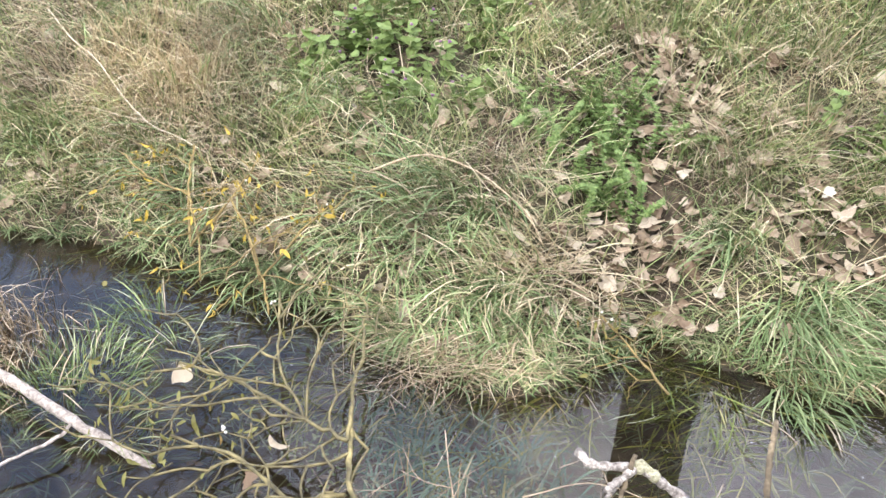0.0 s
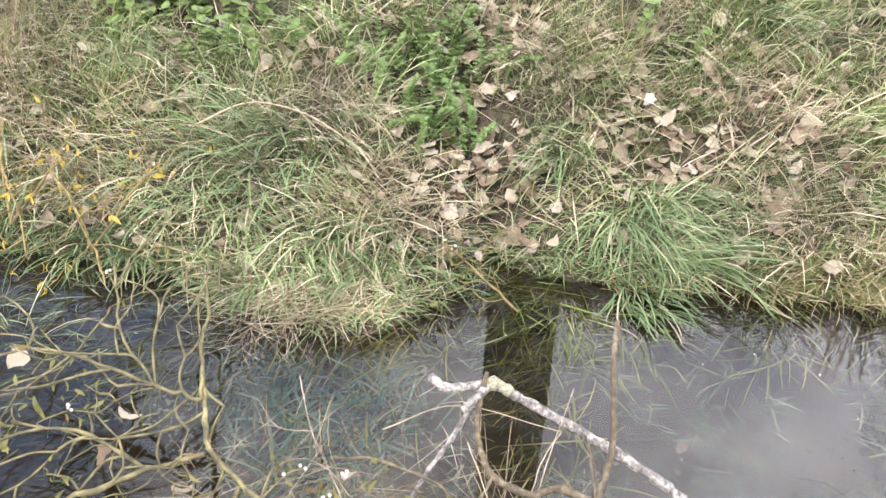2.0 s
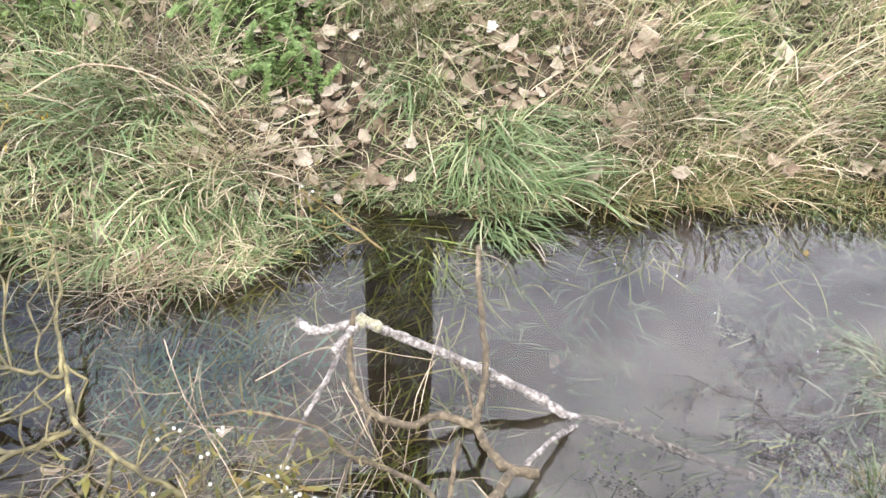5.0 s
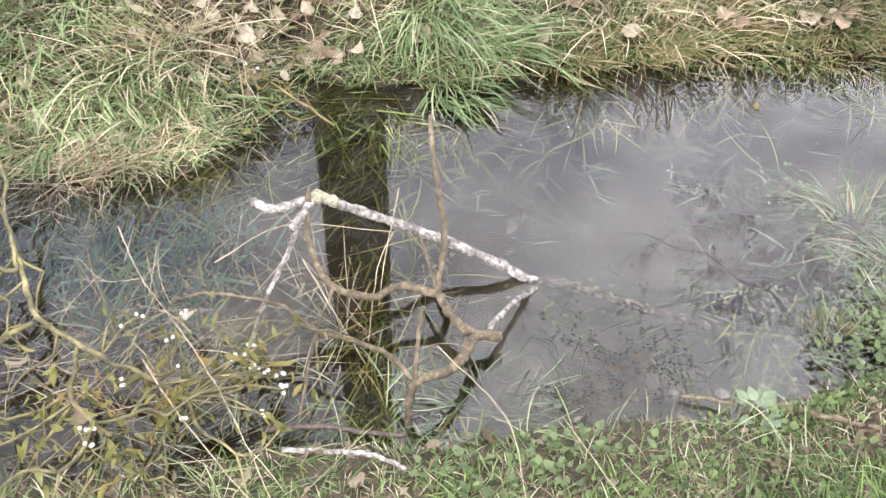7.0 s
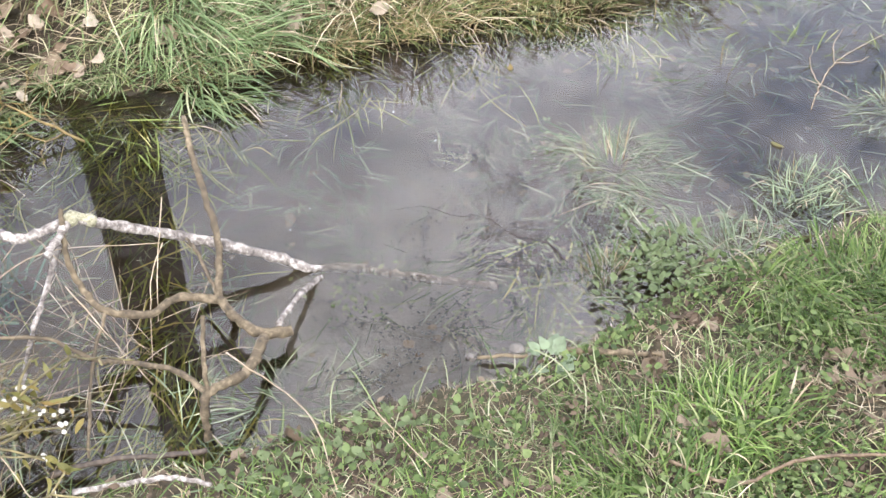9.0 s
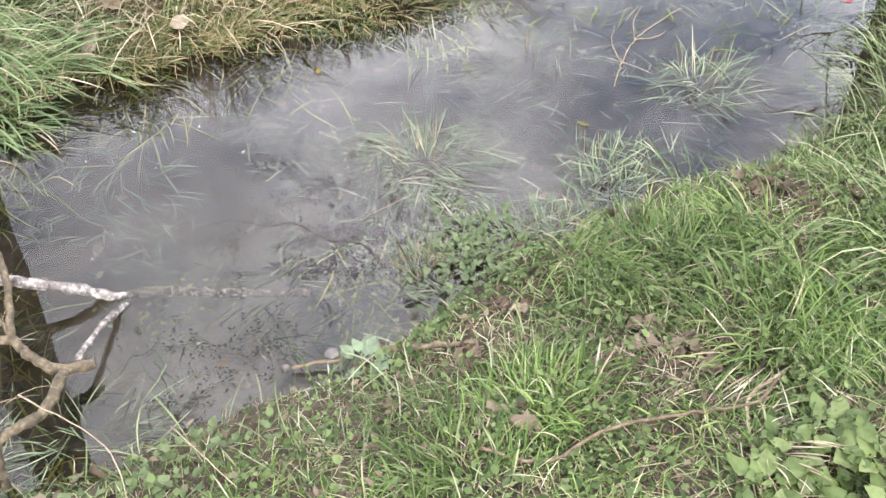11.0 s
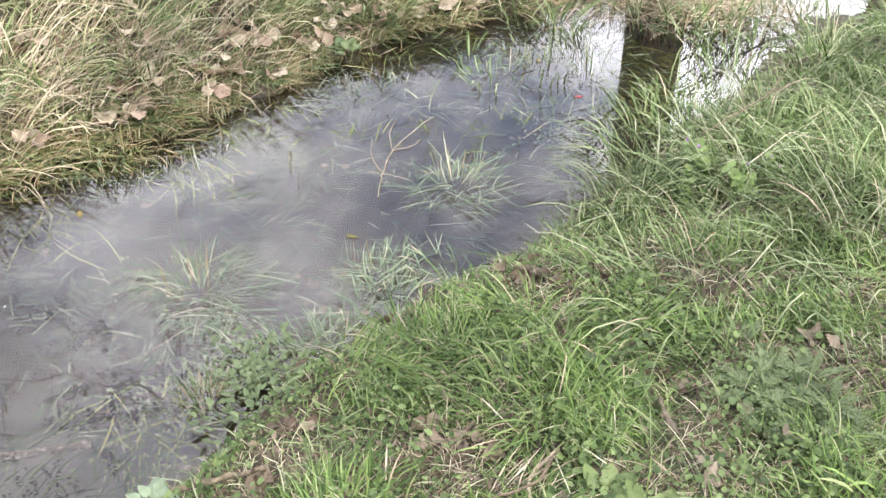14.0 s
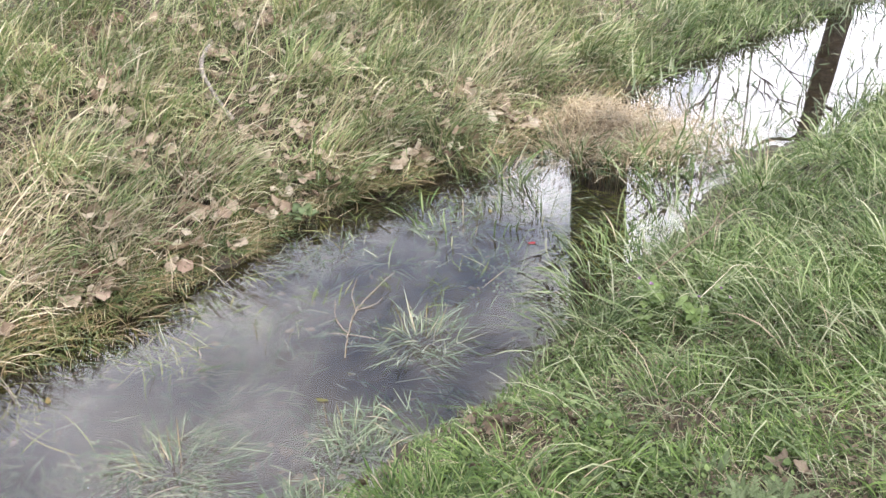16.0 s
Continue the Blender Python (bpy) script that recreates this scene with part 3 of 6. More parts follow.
def litter_patch(x, y):
    """Where dead leaves lie thick on the far bank."""
    lane = np.exp(-(((x - 0.58 - 0.22 * (y - 2.5)) / 0.15) ** 2)) * (y > 2.6) + 0.5 * np.exp(-(((x - 0.54) / 0.26) ** 2) - ((y - 2.47) / 0.2) ** 2)
    east = 0.8 * np.exp(-(((x - 1.2) / 0.25) ** 2) - ((y - 2.6) / 0.2) ** 2) + 0.22 * (x > 1.4)
    return np.clip(0.95 * lane + east + 0.35 * np.maximum(ripple(x, y, 0.5, 33), 0), 0, 1)


def sward(name, mat, label, places, length, width, lean, bend, az0, spread, lift, seed, floor=None, least=0.3):
    rng = np.random.RandomState(seed)
    n = len(places)
    pile = Pile()
    flow = az0 + spread * ripple(places[:, 0], places[:, 1], 0.45, seed + 7) + rng.normal(0, 0.22 + 0.5 * spread, n)
    short = np.clip(0.3 + 1.6 * np.maximum(far_of(places[:, 0], places[:, 1]), near_of(places[:, 0], places[:, 1])), least, 1)
    blades(pile, places, flow, rng.uniform(*length, n) * rng.uniform(0.7, 1.15, n) * short, rng.uniform(*lean, n), rng.uniform(*bend, n), rng.uniform(*width, n), lift, rng=rng, floor=floor)
    return solid(name, pile.mesh(name, mat), label, "grass", kind="stuff")


DOWN = -np.pi / 2
def herb_patch(x, y):
    """Where dead-nettle and bedstraw crowd out the grass."""
    spot = lambda cx, cy, rx, ry: np.exp(-(((x - cx) / rx) ** 2) - ((y - cy) / ry) ** 2)
    return np.clip(1.4 * (spot(-0.15, 3.5, 0.38, 0.3) + spot(0.48, 2.97, 0.2, 0.22) + spot(1.32, 2.99, 0.12, 0.1)), 0, 1)


thick = lambda x, y: (1 - 0.8 * litter_patch(x, y)) * (1 - 0.9 * herb_patch(x, y)) * np.where((far_of(x, y) < 0.12) & (x > 0.9), 0.4, 1)
always = lambda x, y: np.ones_like(x)
lush_patch = lambda x, y: np.clip(0.3 + 1.5 * ripple(x, y, 0.3, 41), 0.05, 1)
sward("far_bank_grass", GREEN, "mixed green and yellowing grass draped down the bank",
      band(R, 40000, -2.1, 5.6, 0.0, 1.5, "far", lambda x, y: thick(x, y) * (0.35 + 0.65 * green_patch(x, y))),
      (0.1, 0.32), (0.0024, 0.0052), (0.2, 1.1), (0.3, 1.3), DOWN, 1.1, 0.03, 51, 0.001)
sward("far_bank_straw", STRAW, "matted dry straw among the bank grass",
      band(R, 30000, -2.1, 5.6, 0.0, 1.5, "far", lambda x, y: thick(x, y) * (0.3 + 0.7 * (1 - green_patch(x, y)))),
      (0.1, 0.38), (0.0018, 0.0042), (0.5, 1.4), (0.1, 0.8), DOWN, 1.4, 0.035, 52, 0.001)
sward("shore_fringe", SEDGE, "yellow-green grass fringe hanging over the waterline",
      band(R, 17000, 0.8, 5.0, -0.015, 0.25, "far", lambda x, y: np.clip((x - 0.8) * 2, 0.1, 1) * np.clip(0.55 + 1.1 * ripple(x, y, 0.16, 34), 0.0, 1)),
      (0.05, 0.14), (0.0016, 0.0034), (0.8, 1.5), (0.2, 0.8), DOWN, 1.4, 0.012, 53, 0.001, 0.75)
sward("waterline_grass", BLUISH, "green grass hanging from the far bank into the water",
      band(R, 11000, -1.9, 3.5, 0.02, 0.22, "far", lambda x, y: np.clip(1.4 - 0.6 * x, 0.4, 1) * np.clip(0.4 + 1.1 * ripple(x, y, 0.18, 35), 0.05, 1)),
      (0.08, 0.26), (0.0022, 0.0042), (1.0, 1.5), (0.2, 0.7), DOWN + 0.2, 1.2, 0.004, 58, 0.001, 0.6)
sward("near_bank_grass", FRESH, "short bright green grass on the near bank",
      band(R, 68000, -0.6, 3.6, 0.02, 1.15, "near", lambda x, y: lush_patch(x, y) * np.where((x < 1.65) & (near_of(x, y) < 0.12), 0.4, np.where(x < 1.4, 0.7, 1))),
      (0.03, 0.105), (0.0014, 0.0032), (0.2, 1.2), (0.5, 1.6), 1.2, 2.2, 0.01, 54)
sward("near_bank_dull_grass", LONG, "dull green grass matted on the near bank",
      band(R, 16000, -0.4, 3.8, 0.0, 1.15, "near", lambda x, y: np.clip(0.25 + 0.5 * (x - 0.9), 0.25, 1)),
      (0.04, 0.12), (0.0015, 0.0032), (0.6, 1.4), (0.2, 1.0), 1.9, 2.0, 0.012, 59, 0.001)
sward("near_bank_straw", STRAW, "scattered dry grass bits lying on the near bank",
      band(R, 15000, -0.4, 3.8, 0.0, 1.15, "near", lambda x, y: np.clip(0.35 - 0.9 * ripple(x, y, 0.3, 41), 0.12, 1)),
      (0.025, 0.09), (0.001, 0.0022), (1.0, 1.5), (0.0, 0.5), 1.0, 2.5, 0.012, 55)
sward("near_bank_thatch", THATCH, "fine brown thatch of old grass on near bank soil",
      band(R, 34000, -0.5, 3.4, 0.0, 1.15, "near", lambda x, y: np.clip(0.5 - 0.6 * ripple(x, y, 0.3, 41), 0.15, 1)),
      (0.02, 0.075), (0.0008, 0.0019), (1.1, 1.55), (0.0, 0.4), 1.0, 2.5, 0.012, 75)
sward("near_shore_grass", LONG, "thin grey-green blades sprawling along the muddy near shore",
      band(R, 3800, -0.5, 2.8, 0.0, 0.3, "near", lambda x, y: np.clip(0.5 + 0.8 * ripple(x, y, 0.25, 71), 0.1, 1) * np.where(x < 0.55, 0.6, 1)),
      (0.06, 0.17), (0.0014, 0.0032), (0.7, 1.45), (0.2, 1.0), 1.6, 2.2, 0.012, 72, 0.001, 0.8)
sward("near_bank_long_grass", LONG, "long grey-green grass flopped over the near bank",
      band(R, 14000, 2.1, 5.6, 0.06, 1.2, "near", lambda x, y: np.clip((x - 2.1) * 1.3, 0, 1)),
      (0.08, 0.22), (0.002, 0.0042), (0.3, 1.2), (0.3, 1.1), 3.0, 1.9, 0.02, 56, 0.001)
sward("upper_bank_grass", GREEN, "green and straw grass along the upper far bank",
      band(R, 30000, -2.6, 3.2, 1.35, 3.2, "far", always), (0.1, 0.28), (0.003, 0.006), (0.2, 1.0), (0.4, 1.4), DOWN, 0.9, 0.025, 63)
sward("upper_bank_straw", STRAW, "dry straw along the upper far bank",
      band(R, 20000, -2.6, 3.2, 1.35, 3.2, "far", always), (0.1, 0.3), (0.002, 0.004), (0.4, 1.2), (0.3, 1.0), DOWN, 1.0, 0.03, 64)
sward("far_meadow_grass", GREEN, "rough grass farther along the far bank",
      band(R, 60000, -7, 14, 0.02, 6.0, "far", lambda x, y: ((x > 5.4) | (x < -1.9) | (far_of(x, y) > 1.4)) * 1.0),
      (0.1, 0.28), (0.005, 0.01), (0.3, 1.0), (0.4, 1.3), DOWN, 1.4, 0.02, 57)
sward("pool_edge_grass", LONG, "green grass overhanging the farther pool",
      np.vstack([band(R, 5000, 4.9, 11, -0.04, 0.4, "far", lambda x, y: 0 * x + 1), band(R, 5000, 4.5, 11, -0.04, 0.4, "near", lambda x, y: 0 * x + 1)]),
      (0.12, 0.3), (0.004, 0.008), (0.2, 1.2), (0.4, 1.2), DOWN, 1.8, 0.01, 73, 0.001, 0.8)
sward("near_meadow_grass", FRESH, "rough grass farther along the near bank",
      band(R, 60000, -7, 14, 0.05, 5.0, "near", lambda x, y: ((x > 3.6) | (x < -0.3) | (near_of(x, y) > 1.1)) * 1.0),
      (0.07, 0.2), (0.004, 0.009), (0.3, 1.0), (0.4, 1.3), 3.0, 1.5, 0.02, 60)


def grass_tuft(place, mat, count, reach, length, az0, spread, label, seed, width=(0.0034, 0.0064), lean=(0.2, 0.8), bend=(0.7, 1.5), z=None, floor=None, group="grass tufts", stray=0.2):
    rng = np.random.RandomState(seed)
    r, a = reach * np.sqrt(rng.uniform(0, 1, count)), rng.uniform(0, 6.28, count)
    off = np.column_stack([r * np.cos(a), r * np.sin(a)])
    az = a + ((az0 + rng.normal(0, 0.5) - a + np.pi) % (2 * np.pi) - np.pi) * (1 - spread) + rng.normal(0, stray, count)
    base = (*place, max(float(ground_z(*place)), 0.0))
    tuft = thing("grass_tuft", base, label, "grass tuft", group)
    dry = rng.uniform(0, 1, count) < (0.0 if mat in (STRAW, HAY, SEDGE) else 0.06 if mat in (BLUISH, GREEN) else 0.03)
    long, tilt, arch, wide = rng.uniform(*length, count), rng.uniform(*lean, count), rng.uniform(*bend, count), rng.uniform(*width, count)
    for name, some, paint in (("foliage", ~dry, mat), ("dry_foliage", dry, STRAW if mat in (BLUISH, GREEN) else HAY)):
        if some.any():
            pile = Pile()
            blades(pile, np.array(place) + off[some], az[some], long[some], tilt[some], arch[some], wide[some], 0.012, z=z, rng=rng, floor=floor)
            foliage = tagged(part(name, pile.mesh(name, paint), tuft), kind="stuff")
            foliage.location = -Vector(base)
    return tuft


FAR_LABEL = "drooping tuft of long green grass on the far bank"
far_tufts = [(0.9, 2.6, 0.06), (1.14, 2.47, 0.06), (-1.56, 3.16, 0.09), (-1.56, 3.73, 0.08), (-0.96, 3.02, 0.1), (-0.79, 3.70, 0.09), (-0.54, 3.33, 0.09), (-0.31, 3.12, 0.07), (-0.78, 2.87, 0.09),
             (-0.09, 2.74, 0.09), (-0.02, 2.56, 0.08), (-0.31, 2.70, 0.08), (-0.12, 2.5, 0.07), (0.08, 2.66, 0.07), (1.02, 2.36, 0.06),
             (1.13, 2.21, 0.07), (1.61, 3.17, 0.07), (1.73, 3.07, 0.08), (1.89, 2.58, 0.09), (1.84, 2.36, 0.08), (0.25, 2.29, 0.08), (0.10, 2.32, 0.07), (0.19, 2.22, 0.07), (0.03, 2.3, 0.07), (-0.1, 2.25, 0.06), (0.97, 2.06, 0.07)]
for i, (x, y, r) in enumerate(far_tufts):
    near_water = far_of(x, y) < 0.45
    grass_tuft((x, y), BLUISH, 85 if i < 18 else 80, r, (0.1, 0.26) if i > 17 else (0.18, 0.44), DOWN + (-0.35 if x < 0.5 else 0.1), 0.3 if x < 0.5 else 0.15, FAR_LABEL, 100 + i, floor=0.001, width=(0.003, 0.0062), lean=(0.7, 1.3) if near_water else (0.4, 1.0), stray=0.3)
east_tufts = [(2.85, 2.82), (3.25, 2.71), (3.09, 2.39), (2.89, 2.00), (3.68, 2.08), (3.96, 1.85), (3.30, 1.71), (3.76, 1.46), (4.54, 1.41), (5.06, 1.26),
              (3.62, 1.69), (2.37, 2.04), (2.07, 2.10), (2.54, 2.36), (2.39, 2.91), (3.42, 3.07), (4.06, 2.35), (4.59, 2.00), (5.46, 1.66), (5.17, 2.24)]
for i, (x, y) in enumerate(east_tufts):
    grass_tuft((x, y), GREEN, 220, 0.12, (0.12, 0.28), DOWN - 0.2, 0.4, "tussock of green and straw-coloured grass on the far bank", 140 + i, floor=0.001)
upper = [(1.75, 3.08), (1.87, 3.11), (1.61, 3.06), (1.41, 2.89), (1.85, 2.53), (1.76, 2.37), (1.63, 2.22), (1.10, 3.07), (0.92, 2.89), (1.84, 2.85), (1.20, 2.70), (0.85, 3.04), (-1.57, 3.21), (-1.43, 3.15), (-0.56, 3.18), (-0.68, 3.06), (-0.19, 2.77), (-1.42, 2.95), (-1.09, 2.99)]
for i, (x, y) in enumerate(upper):
    grass_tuft((x, y), LUSH, 150, 0.12, (0.1, 0.26), DOWN + 0.4 * math.sin(i * 2.1), 0.45, "soft fresh green grass tuft on the upper far bank", 500 + i, width=(0.0016, 0.0036), lean=(0.2, 0.8), bend=(0.7, 1.5), group="upper bank tufts")
fringe = [(1.28, 2.14), (1.37, 2.04), (1.55, 1.99), (1.77, 2.00), (1.90, 1.92), (2.13, 1.88), (1.58, 2.05), (1.66, 1.98), (1.76, 1.91), (1.88, 1.85), (1.98, 1.77), (2.11, 1.72), (2.25, 1.85), (2.44, 1.83), (2.62, 1.78), (2.90, 1.80), (3.22, 1.63), (3.42, 1.49), (3.65, 1.35)]
for i, (x, y) in enumerate(fringe):
    grass_tuft((x, y + 0.04), SEDGE, 90, 0.09, (0.05, 0.15) if x < 2.15 else (0.08, 0.22), DOWN + 0.5 * math.sin(i * 2.3), 0.5, "yellow-brown grass tuft hanging over the far waterline", 430 + i, width=(0.002, 0.004), lean=(0.6, 1.4), bend=(0.4, 1.0), floor=0.001, group="waterline tufts")
hanging = [(0.95, 2.27), (1.06, 2.23), (1.11, 2.15), (0.98, 2.16), (0.24, 2.27), (0.37, 2.23), (0.15, 2.31), (-0.46, 2.39), (-0.61, 2.46)]
for i, (x, y) in enumerate(hanging):
    grass_tuft((x, y + 0.05), BLUISH, 55, 0.06, (0.1, 0.26), DOWN + 0.3 * math.sin(i * 1.7), 0.2, "bright green grass tuft hanging into the water", 460 + i, width=(0.003, 0.006), lean=(0.7, 1.3), bend=(0.5, 1.1), floor=0.001, group="waterline tufts", stray=0.4)
lush = [(1.9, 0.42), (2.1, 0.3), (1.82, 0.31), (1.67, 0.17), (1.55, 0.61), (1.58, 0.54), (1.66, 0.49), (1.73, 0.45), (1.71, 0.58), (1.59, 0.25), (1.68, 0.20), (1.54, 0.17), (1.78, 0.20), (1.82, 0.30), (1.25, 0.43), (1.19, 0.44), (1.23, 0.37), (1.01, 0.45), (1.00, 0.38), (1.69, 0.37), (1.70, 0.10), (1.91, 0.12)]
for i, (x, y) in enumerate(lush):
    grass_tuft((x, y), FRESH, 90, 0.09, (0.04, 0.1) if x < 1.35 else (0.06, 0.155), 2.0 + 0.7 * i, 0.55, "lush bright green grass tuft on the near bank", 170 + i, width=(0.002, 0.0042), lean=(0.1, 0.9), bend=(0.9, 1.8))
long_tufts = [(2.65, 0.45), (3.0, 0.46), (3.03, 0.29), (3.05, 0.13), (2.77, 0.24), (2.67, 0.0), (3.27, 0.34), (2.98, 0.18), (3.42, 0.0), (3.88, -0.12),
              (3.1, -0.27), (2.72, -0.08), (2.56, -0.32), (2.53, 0.47), (3.7, 0.25), (4.2, 0.05), (4.6, -0.25), (4.0, 0.3), (3.15, 0.58), (3.3, 0.54), (3.0, 0.62), (3.45, 0.5), (3.22, 0.66), (2.85, 0.6)]
for i, (x, y) in enumerate(long_tufts):
    grass_tuft((x, y - 0.08), LONG, 110 if i < 18 else 45, 0.12, (0.07, 0.24), 2.9, 0.8, "long grey-green grass flopped towards the water", 190 + i, lean=(0.2, 1.0), width=(0.0024, 0.0046), floor=0.001)

arching = [(2.59, 0.49), (2.74, 0.46), (2.69, 0.32), (2.83, 0.25), (2.76, 0.13), (2.87, 0.05), (2.70, -0.09), (2.51, 0.02), (2.61, 0.14), (2.52, -0.18), (2.30, -0.13), (2.13, -0.01), (2.06, 0.13), (2.87, -0.17), (3.20, -0.00), (2.21, -0.28)]
for i, (x, y) in enumerate(arching):
    grass_tuft((x, y), PALE_LONG, 20, 0.13, (0.14, 0.36), 2.7 + 0.5 * math.sin(i * 1.9), 0.45, "long pale grass blades arching over the near bank", 400 + i, lean=(0.3, 1.0), bend=(0.8, 1.6), width=(0.0022, 0.0042), floor=0.001, group="arching grass")

for i, (x, y) in enumerate(((3.62, 1.12), (3.9, 0.72), (3.95, 1.0), (3.6, 1.25), (3.85, 0.86), (4.0, 0.6))):
    grass_tuft((x, y), LONG, 42, 0.1, (0.08, 0.22), 3.6, 0.8, "green grass tuft standing in water before the straw dam", 215 + i, lean=(0.1, 0.9), bend=(0.4, 1.2), z=-0.02, floor=0.001, group="dam tufts")

for i, (x, y) in enumerate(((3.7, 0.45), (3.85, 0.4), (3.95, 0.52), (4.1, 0.42), (3.8, 0.58), (4.15, 0.6), (4.3, 0.4), (4.02, 0.68), (4.35, 0.55), (4.5, 0.3))):
    grass_tuft((x, y), LONG, 34, 0.12, (0.06, 0.17), 2.6 + i, 0.85, "long green grass choking the channel by the straw dam", 320 + i, lean=(0.1, 1.0), bend=(0.5, 1.3), z=-0.01, floor=0.001, group="dam tufts")
for i, (x, y) in enumerate(((3.05, 1.1), (3.2, 0.98), (3.35, 1.12), (3.15, 1.25), (3.45, 0.98), (3.3, 0.85))):
    grass_tuft((x, y), LONG, 16, 0.1, (0.04, 0.13), 1.6 + i, 0.95, "green sprigs standing in the pool before the dam", 335 + i, width=(0.003, 0.006), lean=(0.1, 1.3), bend=(0.2, 0.8), z=-0.01, floor=0.001, group="pool sprigs")

hay_tufts = [(-1.45, 3.62), (-1.5, 3.45), (-1.38, 3.75), (-1.14, 3.5), (-1.0, 3.42), (-1.2, 3.3), (-0.92, 3.6), (-1.3, 3.6), (0.26, 2.48), (0.34, 2.42), (0.2, 2.38), (1.45, 2.3), (1.6, 2.2), (1.9, 2.2), (2.1, 2.25), (1.75, 2.05),
             (2.2, 2.05), (2.55, 1.9), (1.5, 2.75), (0.95, 2.95), (2.9, 2.1), (3.4, 1.8), (4.1, 1.5), (-0.2, 2.75), (-0.55, 2.75), (1.2, 3.1), (2.5, 2.45), (3.1, 2.55)]
for i, (x, y) in enumerate(hay_tufts):
    grass_tuft((x, y), STRAW, 80 if i < 11 else 90, 0.12, (0.18, 0.4), DOWN + (0.2 if x < 0 else 0), 0.35, "drape of bleached dry grass on the far bank", 250 + i,
               width=(0.002, 0.0042), lean=(0.4, 1.1), bend=(0.4, 1.1), floor=0.001, group="dry grass drapes")

for i, (x, y, n) in enumerate(((0.42, 1.26, 16), (0.37, 1.38, 14), (0.5, 1.2, 14), (0.3, 1.2, 10), (0.45, 1.34, 14))):
    grass_tuft((x, y), HAY, n, 0.11, (0.08, 0.22), 1.8 + i, 0.95, "wisp of dry straw caught in the forked branch", 290 + i, width=(0.0008, 0.0015), lean=(0.5, 1.5), bend=(0.0, 0.9), z=0.01, floor=0.002, group="straw wisps")

for i, (x, y) in enumerate(((-0.05, 1.47), (0.03, 1.48), (0.11, 1.45), (0.17, 1.44), (0.09, 1.38), (0.20, 1.37), (0.16, 1.29), (0.11, 1.30), (0.00, 1.38), (-0.08, 1.39), (0.04, 1.30), (0.16, 1.19), (-0.13, 1.28), (-0.22, 1.35), (-0.18, 1.24), (-0.02, 1.23), (0.08, 1.19), (0.22, 1.17), (0.02, 1.13), (-0.08, 1.18), (0.25, 1.28), (-0.21, 1.50))):
    grass_tuft((x, y), SEDGE if i % 3 else HAY, 12, 0.1, (0.08, 0.24), 0.3 + 1.3 * i, 0.9, "wisp of dead stems tangled among the mistletoe", 670 + i, width=(0.0009, 0.0019), lean=(1.0, 1.5), bend=(0.0, 0.5), z=0.02, floor=0.003, group="dead stem wisps", stray=0.9)

for i, (x, y) in enumerate(((1.37, 0.13), (1.32, 0.08), (1.36, 0.16))):
    grass_tuft((x, y), STRAW, 34, 0.04, (0.05, 0.13), 5.2, 0.4, "wilted clump of dry straw in near bank weeds", 495 + i, width=(0.0016, 0.0034), lean=(0.7, 1.4), bend=(0.2, 0.8), group="wilted straw")
grass_tuft((1.36, 0.9), SEDGE, 60, 0.04, (0.02, 0.06), 1.2, 0.8, "dark rusty sedge clump in the shallows", 288, width=(0.0018, 0.0032), lean=(0.0, 0.7), bend=(0.3, 1.0), z=-0.01, floor=0.001, group="ditch tufts")
grass_tuft((1.38, 0.88), LONG, 40, 0.06, (0.03, 0.11), 1.2, 0.8, "small green grass tuft in the shallows", 289, width=(0.0018, 0.003), lean=(0.2, 1.2), bend=(0.3, 1.0), z=-0.01, floor=0.001, group="ditch tufts")

for i, (x, y, az) in enumerate(((0.75, 2.07, DOWN - 0.5), (0.72, 2.12, DOWN - 0.3), (0.77, 2.0, DOWN - 0.3), (0.62, 2.17, DOWN + 0.2))):
    grass_tuft((x, y), UNDERWATER, 24, 0.06, (0.1, 0.32), az, 0.3, "yellow-green grass trailing on the dark water of the cove", 480 + i, width=(0.0022, 0.0044), lean=(1.35, 1.55), bend=(0.0, 0.3), z=-0.016, floor=-0.014, group="trailing grass")
for i, (x, y) in enumerate(((1.52, 0.88), (1.57, 0.86), (1.62, 0.81), (1.64, 0.78), (1.38, 0.83), (1.48, 0.83), (1.71, 0.75), (1.88, 0.82), (1.95, 0.83), (2.01, 0.83), (1.87, 0.75), (1.80, 0.78), (2.02, 0.78), (2.04, 0.71), (1.68, 0.74), (1.59, 0.78), (1.55, 0.81), (1.43, 0.84))):
    grass_tuft((x, y), WATER_GRASS, 22, 0.06, (0.03, 0.12), 1.9 + 0.8 * math.sin(i * 1.7), 0.6, "thin grey-green grass creeping from near shore into water", 640 + i, width=(0.0014, 0.003), lean=(0.8, 1.5), bend=(0.0, 0.7), z=-0.002, floor=0.001, group="creeping grass", stray=0.5)
for i, (x, y) in enumerate(((2.97, 1.79), (2.93, 1.47), (2.74, 1.21), (2.42, 1.48), (3.07, 1.13), (2.63, 1.02), (2.68, 1.48), (3.27, 1.05), (3.19, 1.68), (2.26, 1.48), (3.20, 1.48), (2.78, 0.90), (2.01, 1.47), (2.44, 1.23))):
    grass_tuft((x, y), UNDERWATER if i % 2 else LONG, 22, 0.1, (0.03, 0.12), 1.1 * i, 0.95, "olive weed sprigs straggling on the still water", 720 + i, width=(0.0016, 0.0034), lean=(1.0, 1.56), bend=(0.0, 0.4), z=-0.003, floor=0.001, group="weed sprigs", stray=0.9)
